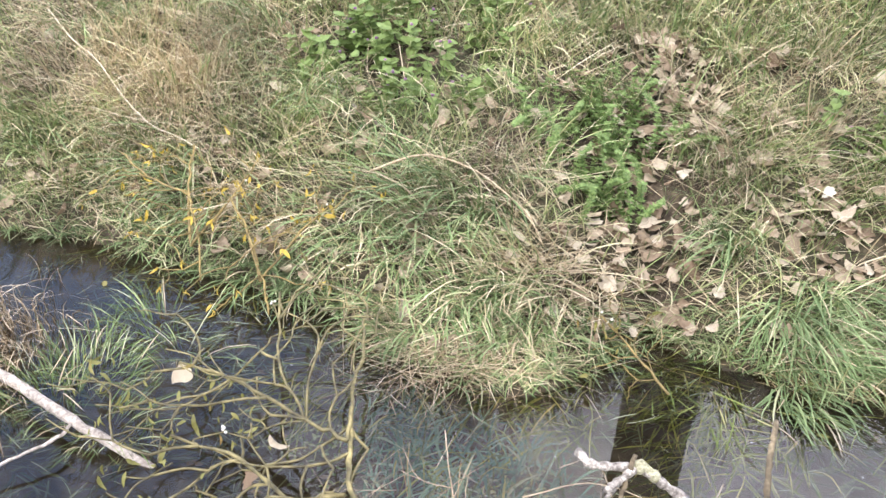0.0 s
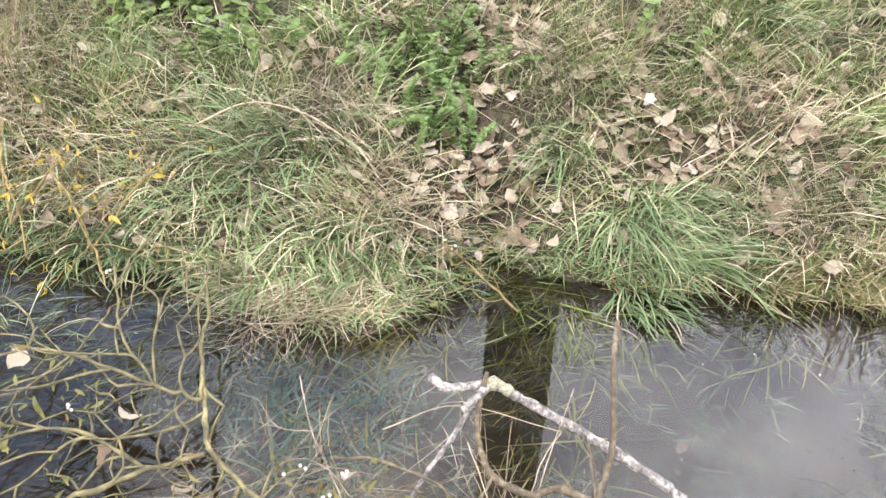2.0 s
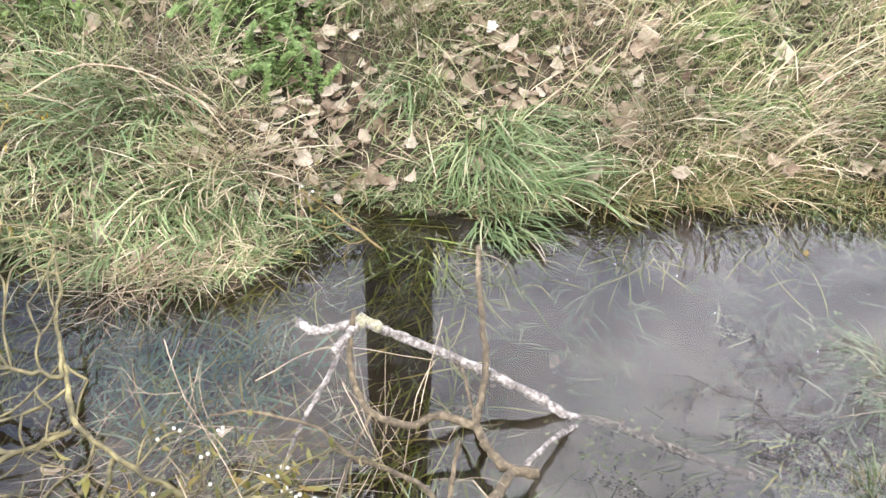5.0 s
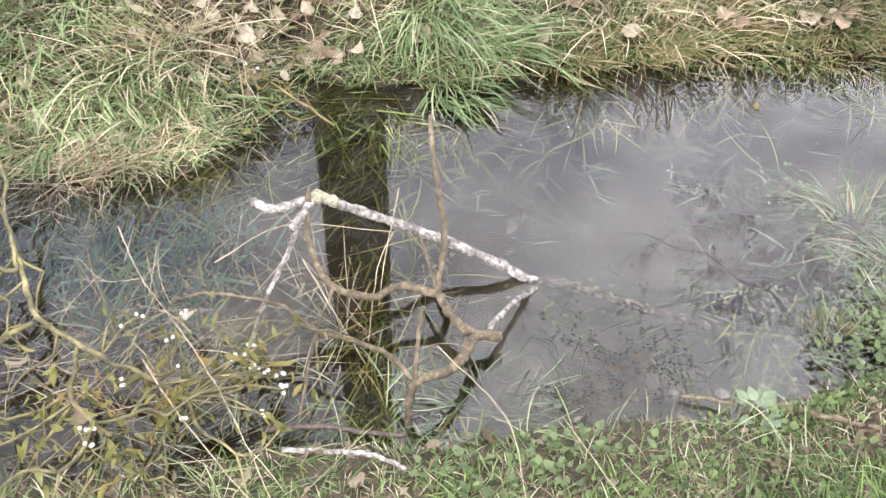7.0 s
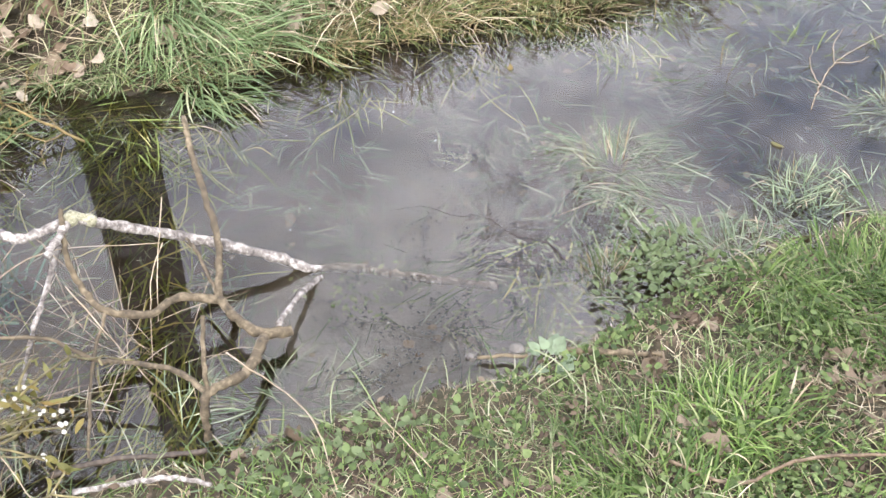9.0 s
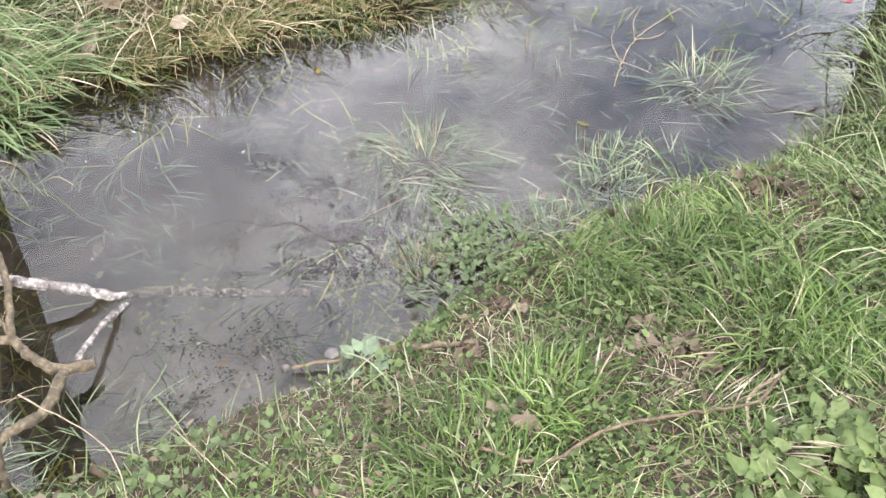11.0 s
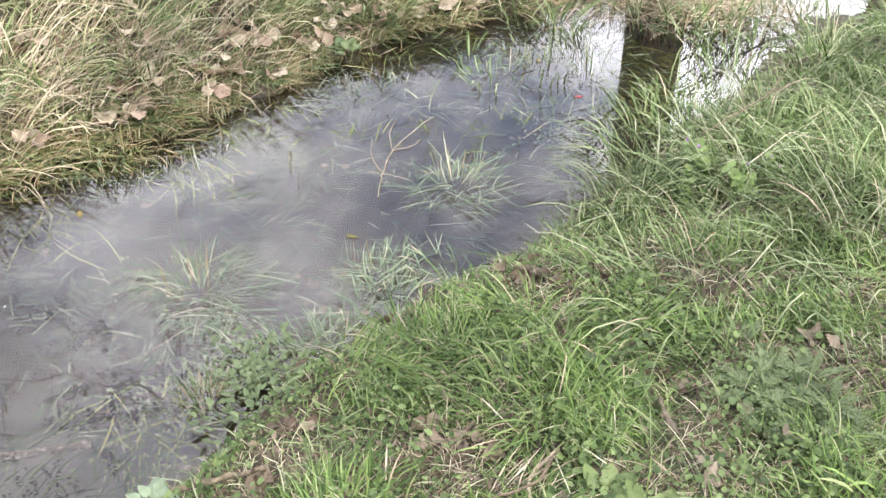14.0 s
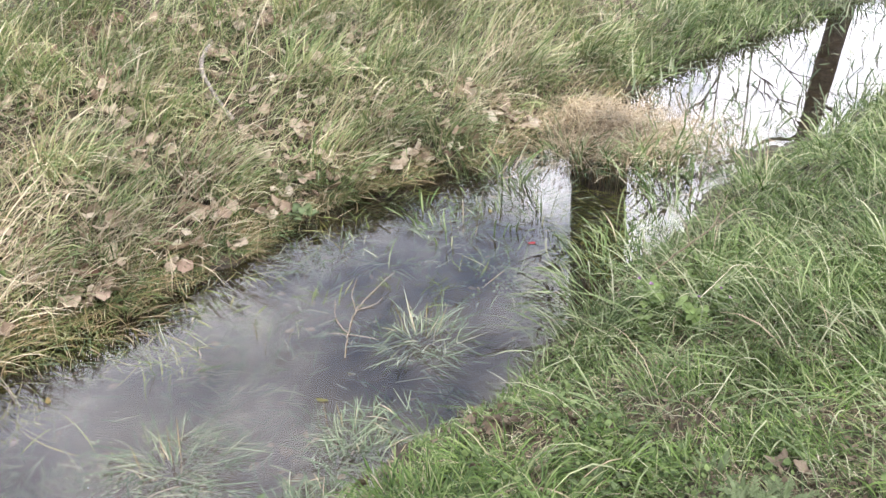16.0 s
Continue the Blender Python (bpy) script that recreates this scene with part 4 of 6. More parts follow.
# tufts standing in the water, spread flat on its surface
water_tufts = [(1.64, 1.16, 0.055, 150, 0.17), (2.4, 0.88, 0.05, 100, 0.17), (1.93, 0.83, 0.05, 60, 0.1), (2.3, 1.65, 0.06, 30, 0.12), (2.19, 1.28, 0.05, 24, 0.13), (1.9, 1.75, 0.05, 30, 0.12),
               (-0.05, 2.05, 0.07, 70, 0.15), (-0.5, 2.2, 0.08, 70, 0.16), (0.4, 1.02, 0.06, 60, 0.13), (0.62, 0.98, 0.05, 50, 0.12), (0.1, 1.05, 0.06, 50, 0.12),
               (2.75, 1.4, 0.06, 24, 0.13), (3.15, 1.1, 0.08, 40, 0.14), (3.45, 0.95, 0.08, 50, 0.14), (3.6, 1.15, 0.06, 40, 0.14), (3.95, 0.95, 0.08, 90, 0.18), (2.9, 0.75, 0.07, 40, 0.14)]
for i, (x, y, r, count, long) in enumerate(water_tufts):
    grass_tuft((x, y), WATER_GRASS, int(count * 1.1) + 20, r * 2.4, (long * 0.2, long * 1.1), DOWN - 0.4 + 0.5 * math.sin(i), 0.75, "half-drowned grass tuft spread on the water", 220 + i, width=(0.0012, 0.0028),
               lean=(1.0, 1.57), bend=(0.0, 0.6), z=-0.008, floor=-0.003, group="drowned tufts", stray=0.75)
for i, (x, y, r, count, long) in enumerate(water_tufts[:6] + water_tufts[11:14]):
    grass_tuft((x, y), WATER_GRASS, max(10, count // 3), r * 0.9, (0.03, 0.11), 1.0 + i, 0.9, "short grey-green heart of a half-drowned tuft", 600 + i, width=(0.0014, 0.003), lean=(0.5, 1.45), bend=(0.1, 0.6), z=-0.006, floor=-0.002, group="drowned tufts")
    grass_tuft((x, y), SEDGE, max(6, count // 9), r * 1.4, (0.04, 0.13), 1.0 + i, 0.9, "sparse brown stems standing in the water", 300 + i, width=(0.0014, 0.0026), lean=(0.0, 0.5), bend=(0.0, 0.4), z=-0.012, group="water stems")
for i, (x, y, r, count) in enumerate(((-0.92, 1.98, 0.09, 70), (-1.0, 1.85, 0.08, 60), (-0.85, 2.2, 0.08, 50), (-0.72, 2.06, 0.07, 30), (-0.8, 1.74, 0.08, 50))):
    grass_tuft((x, y), LONG, int(count * 1.5), r * 1.15, (0.07, 0.2), 1.5 + i, 0.7, "green grass tuft growing in the shallow ditch", 245 + i, width=(0.002, 0.0035),
               lean=(0.3, 1.1), bend=(0.5, 1.2), z=-0.02, floor=0.001, group="ditch tufts")

in_water = lambda x, y: (far_of(x, y) < -0.05) & (near_of(x, y) < -0.05)
rng = np.random.RandomState(61)
xy = scatter(rng, 44000, -2, 5, 0.2, 2.8, lambda x, y: in_water(x, y) * np.clip(0.3 + 0.9 * ripple(x, y, 0.3, 62), 0.05, 1))
pile = Pile()
blades(pile, xy, DOWN + 2.2 * ripple(xy[:, 0], xy[:, 1], 0.35, 69) + rng.normal(0, 0.45, len(xy)), rng.uniform(0.03, 0.12, len(xy)), rng.uniform(1.25, 1.57, len(xy)), rng.uniform(0, 0.4, len(xy)), rng.uniform(0.0028, 0.0068, len(xy)), 0.002, z=rng.uniform(-0.07, -0.012, len(xy)), rng=rng)
top = Pile()
xy = scatter(rng, 3000, -2, 4.6, 0.2, 2.8, lambda x, y: in_water(x, y) * np.clip(0.35 + 0.7 * ripple(x, y, 0.45, 67) + 0.5 * (far_of(x, y) > -0.3), 0.1, 1))
blades(top, xy, rng.uniform(0, 6.28, len(xy)), 0.015 + 0.09 * rng.uniform(0, 1, len(xy)) ** 2, 1.53, rng.uniform(0, 0.1, len(xy)), rng.uniform(0.0008, 0.002, len(xy)), 0.001, z=0.001, floor=0.0008, rng=rng)
reeds = scatter(rng, 2600, 4.6, 8, -1.6, 1.1, lambda x, y: (far_of(x, y) < 0) * (near_of(x, y) < 0) * np.clip(0.12 + np.exp(5 * far_of(x, y)) + np.exp(5 * near_of(x, y)), 0, 1))
blades(top, reeds, rng.uniform(0, 6.28, len(reeds)), rng.uniform(0.03, 0.14, len(reeds)), rng.uniform(0.0, 1.2, len(reeds)), rng.uniform(0, 0.5, len(reeds)), rng.uniform(0.005, 0.011, len(reeds)), 0.002, z=-0.005, floor=0.0008, rng=rng)
more = scatter(rng, 2600, 4.5, 9, -2.5, 1.2, lambda x, y: (far_of(x, y) < 0) * (near_of(x, y) < 0) * np.clip(0.15 + 0.8 * np.exp(6 * far_of(x, y)) + 0.8 * np.exp(6 * near_of(x, y)) + 0.3 * ripple(x, y, 0.5, 68), 0, 1))
blades(top, more, rng.uniform(0, 6.28, len(more)), rng.uniform(0.05, 0.25, len(more)), 1.5, 0.1, rng.uniform(0.003, 0.006, len(more)), 0.002, z=0.001, floor=0.0008, rng=rng)
solid("floating_grass", top.mesh("floating_grass", FLOATING), "thin pale grass blades afloat on the water", "water grass", kind="stuff")
solid("drowned_grass", pile.mesh("drowned_grass", DROWNED), "pale drowned grass blades lying in the water", "water grass", kind="stuff")
pile = Pile()
xy = scatter(rng, 2400, -1.5, 4.5, 0.2, 2.6, lambda x, y: in_water(x, y) * np.clip(0.3 + 0.7 * ripple(x, y, 0.5, 64), 0.05, 1))
strew(pile, small_leaf(0.7, 0.1), np.column_stack([xy, rng.uniform(0.0, 0.02, len(xy)) + ground_z(xy[:, 0], xy[:, 1]) + 0.01]), rng.uniform(0, 6.28, len(xy)), rng.normal(0, 0.3, len(xy)), rng.uniform(0.015, 0.04, len(xy)))
solid("sunken_leaves", pile.mesh("sunken_leaves", SUNKEN), "brown leaves sunk on the muddy bed", "leaf litter", kind="stuff")

pile = Pile()
mats = np.array([(1.3, 0.98), (1.45, 0.95), (1.2, 0.9), (1.55, 1.0), (1.6, 1.3), (0.2, 1.65), (0.05, 1.5), (-0.1, 1.85), (-0.3, 1.75), (2.9, 0.8), (0.9, 1.2), (0.15, 1.3)])
q = mats[rng.randint(len(mats), size=1900)] + rng.normal(0, 0.06, (1900, 2))
q = q[in_water(q[:, 0], q[:, 1])]
strew(pile, small_leaf(0.6, 0.2), np.column_stack([q, rng.uniform(-0.05, -0.004, len(q))]), rng.uniform(0, 6.28, len(q)), rng.normal(0, 0.4, len(q)), rng.uniform(0.007, 0.018, len(q)))
solid("submerged_herbs", pile.mesh("submerged_herbs", SUBMERGED), "pale green herb leaves growing under the water", "water plants", kind="stuff")

# broad drowned blades in the clear water beside the mistletoe
pile = Pile()
for cx, cy in ((-0.04, 1.85), (-0.10, 1.69), (0.05, 1.69), (0.16, 1.79), (-0.03, 1.55), (-0.15, 1.86), (0.15, 1.53), (0.27, 1.67)):
    n = 44
    q = np.column_stack([rng.normal(cx, 0.05, n), rng.normal(cy, 0.05, n)])
    blades(pile, q, rng.normal(1.2, 1.0, n), rng.uniform(0.05, 0.17, n), rng.uniform(0.9, 1.5, n), rng.uniform(0.0, 0.6, n), rng.uniform(0.004, 0.0095, n), 0.01, z=rng.uniform(-0.07, -0.03, n), rng=rng)
pile.v = [np.column_stack([v[:, :2], np.minimum(v[:, 2], -0.006)]) for v in pile.v]
solid("drowned_plants", pile.mesh("drowned_plants", TEAL_BLADE), "blue-green drowned grass plants on the ditch bed", "water plants", kind="stuff")

# green grass hanging under water from the far bank
pile = Pile()
for cx, cy, n in ((0.64, 2.12, 110), (0.72, 1.9, 90), (0.66, 1.72, 40), (0.6, 1.5, 40), (0.5, 1.35, 60), (0.45, 1.15, 60), (0.95, 1.95, 80), (1.3, 1.9, 80), (1.7, 1.8, 80), (2.1, 1.65, 80), (0.15, 1.75, 40), (-0.05, 1.9, 40), (0.05, 1.6, 30), (0.3, 1.95, 90), (-0.3, 2.0, 90), (3.33, 0.7, 140), (3.5, 0.8, 140), (3.2, 0.62, 100), (0.45, 1.05, 90), (1.3, 0.98, 70), (3.6, 0.8, 120)):
    q = np.column_stack([rng.normal(cx, 0.07, n), rng.normal(cy, 0.07, n)])
    blades(pile, q, rng.normal(DOWN - 0.5, 0.5, n), rng.uniform(0.1, 0.26, n), rng.uniform(0.9, 1.6, n), rng.uniform(0.0, 0.5, n), rng.uniform(0.003, 0.0065, n), 0.01, z=rng.uniform(-0.08, -0.025, n), rng=rng)
q = band(rng, 1500, -1.2, 3.4, -0.13, 0.02, "far", lambda x, y: np.clip(0.5 + 1.0 * ripple(x, y, 0.2, 37), 0.05, 1))
n = len(q)
blades(pile, q, rng.normal(DOWN, 0.8, n), rng.uniform(0.06, 0.17, n), rng.uniform(1.2, 1.6, n), rng.uniform(0.0, 0.4, n), rng.uniform(0.002, 0.004, n), 0.01, z=rng.uniform(-0.04, -0.006, n), rng=rng)
pile.v = [np.column_stack([v[:, :2], np.minimum(v[:, 2], -0.004)]) for v in pile.v]
solid("underwater_grass", pile.mesh("underwater_grass", UNDERWATER), "yellow-green grass streaming under the water", "water grass", kind="stuff")

# the straw dam across the ditch
rng = np.random.RandomState(66)
pile = Pile()
n = 3400
xy = np.column_stack([rng.normal(4.22, 0.19, n), rng.normal(0.9, 0.24, n)])
blades(pile, xy, rng.normal(DOWN - 0.3, 1.7, n), rng.uniform(0.06, 0.24, n), rng.uniform(1.1, 1.5, n), rng.uniform(0, 0.6, n), rng.uniform(0.0015, 0.0035, n), 0.03, rng=rng, floor=0.0)
solid("straw_mat", pile.mesh("straw_mat", GOLD_STRAW), "rusty mat of old straw damming the ditch", "straw", kind="stuff")
# matted hay where the bank meets the water
pile = Pile()
n = 620
xy = np.column_stack([rng.normal(0.04, 0.13, n), rng.normal(2.13, 0.075, n)])
blades(pile, xy, rng.normal(DOWN + 0.3, 1.3, n), rng.uniform(0.08, 0.28, n), rng.uniform(0.9, 1.5, n), rng.uniform(0, 0.5, n), rng.uniform(0.0009, 0.002, n), 0.03, rng=rng, floor=0.001)
bank_hay = Pile()
xy = np.column_stack([rng.normal(-1.12, 0.22, 2400), rng.normal(3.4, 0.24, 2400)])
blades(bank_hay, xy, rng.normal(DOWN + 0.1, 0.5, 2400), rng.uniform(0.15, 0.32, 2400), rng.uniform(0.3, 1.1, 2400), rng.uniform(0.3, 1.1, 2400), rng.uniform(0.0015, 0.0032, 2400), 0.03, rng=rng)
xy = np.column_stack([rng.normal(-1.25, 0.1, 500), rng.normal(2.05, 0.15, 500)])
blades(pile, xy, rng.normal(DOWN, 0.5, 500), rng.uniform(0.15, 0.32, 500), rng.uniform(0.3, 1.1, 500), rng.uniform(0.3, 1.1, 500), rng.uniform(0.002, 0.0035, 500), 0.03, rng=rng, floor=0.001)
solid("bank_hay", bank_hay.mesh("bank_hay", STRAW), "bleached hay hanging down the upper far bank", "straw", kind="stuff")
solid("hay_mat", pile.mesh("hay_mat", HAY), "tangled mat of dry hay hanging to the water", "straw", kind="stuff")

# thin dark stems standing along the far waterline
pile = Pile()
xy = band(rng, 420, 0.85, 3.4, -0.09, 0.02, "far", lambda x, y: np.clip(0.4 + 1.2 * ripple(x, y, 0.2, 36), 0.05, 1))
n = len(xy)
blades(pile, xy, rng.normal(DOWN, 1.2, n), rng.uniform(0.05, 0.17, n), rng.uniform(0.0, 0.55, n), rng.uniform(0.0, 0.7, n), rng.uniform(0.0012, 0.0026, n), 0.002, z=-0.005, rng=rng, floor=0.001)
solid("shore_stems", pile.mesh("shore_stems", SEDGE), "sparse brownish stems standing along the far waterline", "water grass", kind="stuff")

# ---- dead leaves ----
rng = np.random.RandomState(71)
leaf_meshes = []
for i in range(9):
    v, f = leaf_shape(rng, rng.uniform(0.65, 1.0), 9, 0.32, rng.uniform(-0.9, 0.9), rng.uniform(-0.5, 0.5))
    v[:, 0] -= 0.5
    leaf_meshes.append((v, f, Pile().add(v, f).mesh("dead_leaf", DEAD_LEAF)))


def slope_pose(x, y, lift, spin, tip, size):
    e = 0.03
    dzx, dzy = (float(ground_z(x + e, y) - ground_z(x - e, y)) / (2 * e), float(ground_z(x, y + e) - ground_z(x, y - e)) / (2 * e))
    z = max(float(ground_z(x, y)), 0.0) + lift
    q = Vector((-dzx, -dzy, 1)).to_track_quat("Z", "Y").to_matrix().to_4x4()
    return Matrix.Translation((x, y, z)) @ q @ pose(0, 0, 0, tip[0], tip[1], spin) @ Matrix.Diagonal((size, size, size, 1))


def dead_leaf(x, y, size, lift, label, mesh=None, tip=None, group="fallen leaves"):
    ob = new("dead_leaf", mesh or leaf_meshes[rng.randint(len(leaf_meshes))][2])
    ob.matrix_basis = slope_pose(x, y, lift, rng.uniform(0, 360), tip or (rng.normal(0, 22), rng.normal(0, 22)), size)
    return tagged(ob, label, "leaf", group)


far_leaves = band(rng, 6800, -1.8, 4.2, 0.05, 1.4, "far", lambda x, y: 0.09 + 0.9 * litter_patch(x, y))
rng.shuffle(far_leaves)
for x, y in far_leaves[:150]:
    dead_leaf(x, y, rng.uniform(0.042, 0.078), rng.uniform(0.02, 0.08), "curled dry brown leaf lying on the grassy bank")
damp_meshes = []
for v, f, _ in leaf_meshes[:4]:
    v = v.copy()
    v[:, 2] = 1.6 * v[:, 2] + 0.5 * (v[:, 0] * v[:, 1]) + 0.05 * np.sin(9 * v[:, 0] + 5 * v[:, 1])
    damp_meshes.append(Pile().add(v, f).mesh("dead_leaf", DAMP_LEAF))
near_leaves = scatter(rng, 900, 0.2, 3.0, -0.6, 0.9, lambda x, y: (near_of(x, y) > 0.03) * 0.12)
for x, y in near_leaves[:28]:
    dead_leaf(x, y, rng.uniform(0.03, 0.05), rng.uniform(0.006, 0.014), "withered brown leaf among near bank grass", damp_meshes[rng.randint(4)])
for x, y in ((1.98, 0.5), (2.03, 0.45), (1.7, 0.63), (1.22, 0.62), (1.23, 0.55), (1.45, 0.31), (1.47, 0.25),
             (1.13, 0.46), (1.12, 0.4), (1.55, 0.4), (2.06, -0.18), (1.64, -0.24), (1.49, -0.23), (1.39, 0.07), (2.0, -0.26), (2.27, -0.24), (2.0, 0.5), (2.05, 0.54), (2.03, -0.23), (2.01, -0.21), (2.02, -0.36), (1.98, -0.28), (2.51, -0.26), (2.48, -0.24), (1.37, 0.65), (1.42, 0.63), (1.32, 0.53), (1.42, 0.37), (1.48, 0.37), (1.47, 0.33), (1.50, 0.31), (1.47, 0.25), (1.87, 0.45), (2.03, 0.49), (2.00, 0.52), (2.05, 0.48), (1.22, 0.63), (1.24, 0.62), (1.72, 0.65)):
    dead_leaf(x, y, rng.uniform(0.025, 0.048), rng.uniform(0.008, 0.026), "withered grey-brown leaf lying on near bank grass", damp_meshes[rng.randint(4)])
for x, y in ((2.04, 0.50), (2.07, 0.49), (1.60, 0.43), (1.44, 0.37), (1.46, 0.32), (1.15, 0.43), (1.42, 0.07), (1.72, -0.16), (1.74, 0.00), (1.74, 0.69), (1.37, 0.65), (1.59, -0.12), (1.42, 0.37), (1.47, 0.25), (2.05, 0.48)):
    for k in range(3):
        dead_leaf(x + rng.normal(0, 0.03), y + rng.normal(0, 0.03), rng.uniform(0.025, 0.046), rng.uniform(0.012, 0.03), "damp withered leaf in a litter patch on near bank", damp_meshes[k])
for k in range(26):
    x, y = rng.uniform(-0.25, 0.75), rng.uniform(0.02, 0.32)
    dead_leaf(x, float(np.interp(x, NX, NY)) - y, rng.uniform(0.026, 0.046), rng.uniform(0.006, 0.018), "damp brown leaf on the near muddy shore", damp_meshes[k % 4])
for x, y, long in ((-0.36, 1.66, 0.055), (-0.4, 1.54, 0.06), (-0.66, 1.9, 0.06), (-0.22, 1.41, 0.045), (-0.12, 1.21, 0.045), (0.13, 1.41, 0.045)):
    dead_leaf(x, y, long, 0.06, "tan dead leaf caught in mistletoe", None, (-30, 15))
rest = Pile()
for k, (v, f, _) in enumerate(leaf_meshes):
    some = far_leaves[150 + k :: len(leaf_meshes)]
    strew(rest, (v, f), on_ground(some, 0.03) + np.column_stack([np.zeros((len(some), 2)), rng.uniform(0, 0.035, len(some))]), rng.uniform(0, 6.28, len(some)), rng.normal(0.25, 0.4, len(some)), rng.uniform(0.035, 0.072, len(some)), rng.normal(0, 0.4, len(some)))
solid("leaf_litter", rest.mesh("leaf_litter", DEAD_LITTER), "loose litter of dry brown leaves under the grass", "leaf litter", kind="stuff")
rusty_mesh = leaf_meshes[1][2].copy()
rusty_mesh.materials.clear()
rusty_mesh.materials.append(RUSTY_LEAF)
for x, y in ((2.22, 2.11), (2.23, 2.05), (2.21, 1.98), (2.23, 2.02), (2.26, 1.93), (2.33, 2.05), (2.15, 1.86), (2.13, 1.99), (2.20, 2.23), (2.42, 1.77), (2.56, 1.92), (2.76, 1.87), (3.27, 2.99), (3.27, 2.90), (3.01, 2.87), (3.43, 2.88), (2.20, 2.11), (2.20, 2.03), (2.32, 2.01), (2.21, 2.19), (3.33, 2.45)):
    dead_leaf(x, y, rng.uniform(0.05, 0.075), rng.uniform(0.02, 0.06), "rusty brown curled leaf on the far bank", rusty_mesh)
pale_mesh = leaf_meshes[2][2].copy()
pale_mesh.materials.clear()
pale_mesh.materials.append(PALE_LEAF)
for x, y, s, turn in ((1.22, 2.66, 0.075, (-25.01, 5.00)), (0.52, 2.48, 0.06, (-20, 0)), (0.68, 2.44, 0.05, (-19.67, 9.83)), (0.61, 2.64, 0.055, (-25.10, 10.04)), (0.76, 2.24, 0.05, (-5, 0))):
    dead_leaf(x, y, s, 0.09, "bleached cream leaf on the bank", pale_mesh, turn)
white_mesh = leaf_meshes[4][2].copy()
white_mesh.materials.clear()
white_mesh.materials.append(BERRY)
dead_leaf(1.181, 2.726, 0.045, 0.09, "small white scrap caught in bank grass", white_mesh, (-30, 0))


# ---- herbs ----
def plant_from(name, stems, leaf_sets, label, category, group):
    """A prototype plant at the origin: one stem mesh and one mesh per leaf set."""
    ob = thing(name, (0, 0, 0), label, category, group)
    part("stem", stems, ob)
    for leaf_name, me in leaf_sets:
        part(leaf_name, me, ob)
    return ob


def deadnettle(seed, flowering):
    rng = np.random.RandomState(seed)
    stem, heads = Pile(), []
    high = rng.uniform(0.1, 0.16)
    top = np.array([rng.normal(0, 0.02), rng.normal(0, 0.02), high])
    tube(stem, [(0, 0, -0.01), top * 0.5 + (rng.normal(0, 0.008), 0, 0), top], 0.0022, 0.0016, 5, 3)
    for k, s in enumerate(np.linspace(0.25, 1.0, 5)):
        for side in (0, np.pi):
            me = Pile()
            strew(me, leaf_shape(rng, 0.95, 5, 0.08, -0.3, 0.1, 0.9), [top * s], side + k * 1.57 + rng.normal(0, 0.25), rng.uniform(-0.3, 0.35), rng.uniform(0.032, 0.05) * (1.15 - 0.4 * s))
            heads.append(("leaf", me.mesh("leaf", NETTLE_LEAF)))
    if flowering:
        me = Pile()
        strew(me, small_leaf(0.6, 0.4), np.repeat([top * 0.97], 12, 0), rng.uniform(0, 6.28, 12), rng.uniform(0.1, 1.2, 12), rng.uniform(0.008, 0.014, 12))
        heads.append(("flower", me.mesh("flower", PETAL)))
    return plant_from("deadnettle", stem.mesh("stem", HERB_LEAF), heads, "purple-flowered dead-nettle plant with heart-shaped leaves" if flowering else "green dead-nettle plant with heart-shaped leaves", "herb", "dead-nettle patch")


def bedstraw(seed):
    rng = np.random.RandomState(seed)
    stem, whorls = Pile(), []
    high = rng.uniform(0.15, 0.25)
    lean = rng.uniform(0.2, 0.6)
    line = tube(stem, [(0, 0, -0.01), (lean * high * 0.3, 0, high * 0.55), (lean * high, rng.normal(0, 0.02), high)], 0.0015, 0.001, 4, 5)
    for q in line[2:]:
        n, ring = 8, Pile()
        strew(ring, small_leaf(0.42, 0.15), np.repeat([q], n, 0), np.arange(n) * 6.28 / n + rng.uniform(0, 1), rng.uniform(0.0, 0.5, n), rng.uniform(0.015, 0.024, n))
        whorls.append(("leaf_whorl", ring.mesh("leaf_whorl", HERB_LEAF)))
    return plant_from("bedstraw", stem.mesh("stem", HERB_LEAF), whorls, "bright green bedstraw stem with whorled leaves", "herb", "bedstraw clump")


def plant_out(protos, places, rng, tilt=10, scale=(0.85, 1.2)):
    for i, (x, y) in enumerate(places):
        s = rng.uniform(*scale)
        m = pose(x, y, float(ground_z(x, y)), rng.normal(0, tilt), rng.normal(0, tilt), rng.uniform(0, 360)) @ Matrix.Diagonal((s, s, s, 1))
        if i < len(protos):
            protos[i].matrix_basis = m
        else:
            made = copy_thing(protos[rng.randint(len(protos))], Matrix())
            made.matrix_basis = m


rng = np.random.RandomState(81)
centres = np.array([(-0.52, 3.42), (-0.40, 3.52), (-0.29, 3.71), (-0.15, 3.69), (0.05, 3.69), (0.16, 3.66), (-0.21, 3.40), (-0.03, 3.27), (0.11, 3.27), (-0.26, 3.24), (0.01, 3.12)])
places = np.vstack([centres[rng.randint(len(centres), size=110)] + rng.normal(0, 0.06, (110, 2)), [(1.26, 2.97), (1.38, 3.03), (1.33, 2.94), (1.24, 3.05), (1.41, 2.96)],
                    ])
plant_out([deadnettle(s, s < 3) for s in range(6)], places, rng)
low_nettles = [deadnettle(s, s < 32) for s in range(31, 34)]
plant_out(low_nettles, np.array((2.7, 0.2)) + rng.normal(0, 0.09, (13, 2)), rng, 14, (0.55, 0.85))
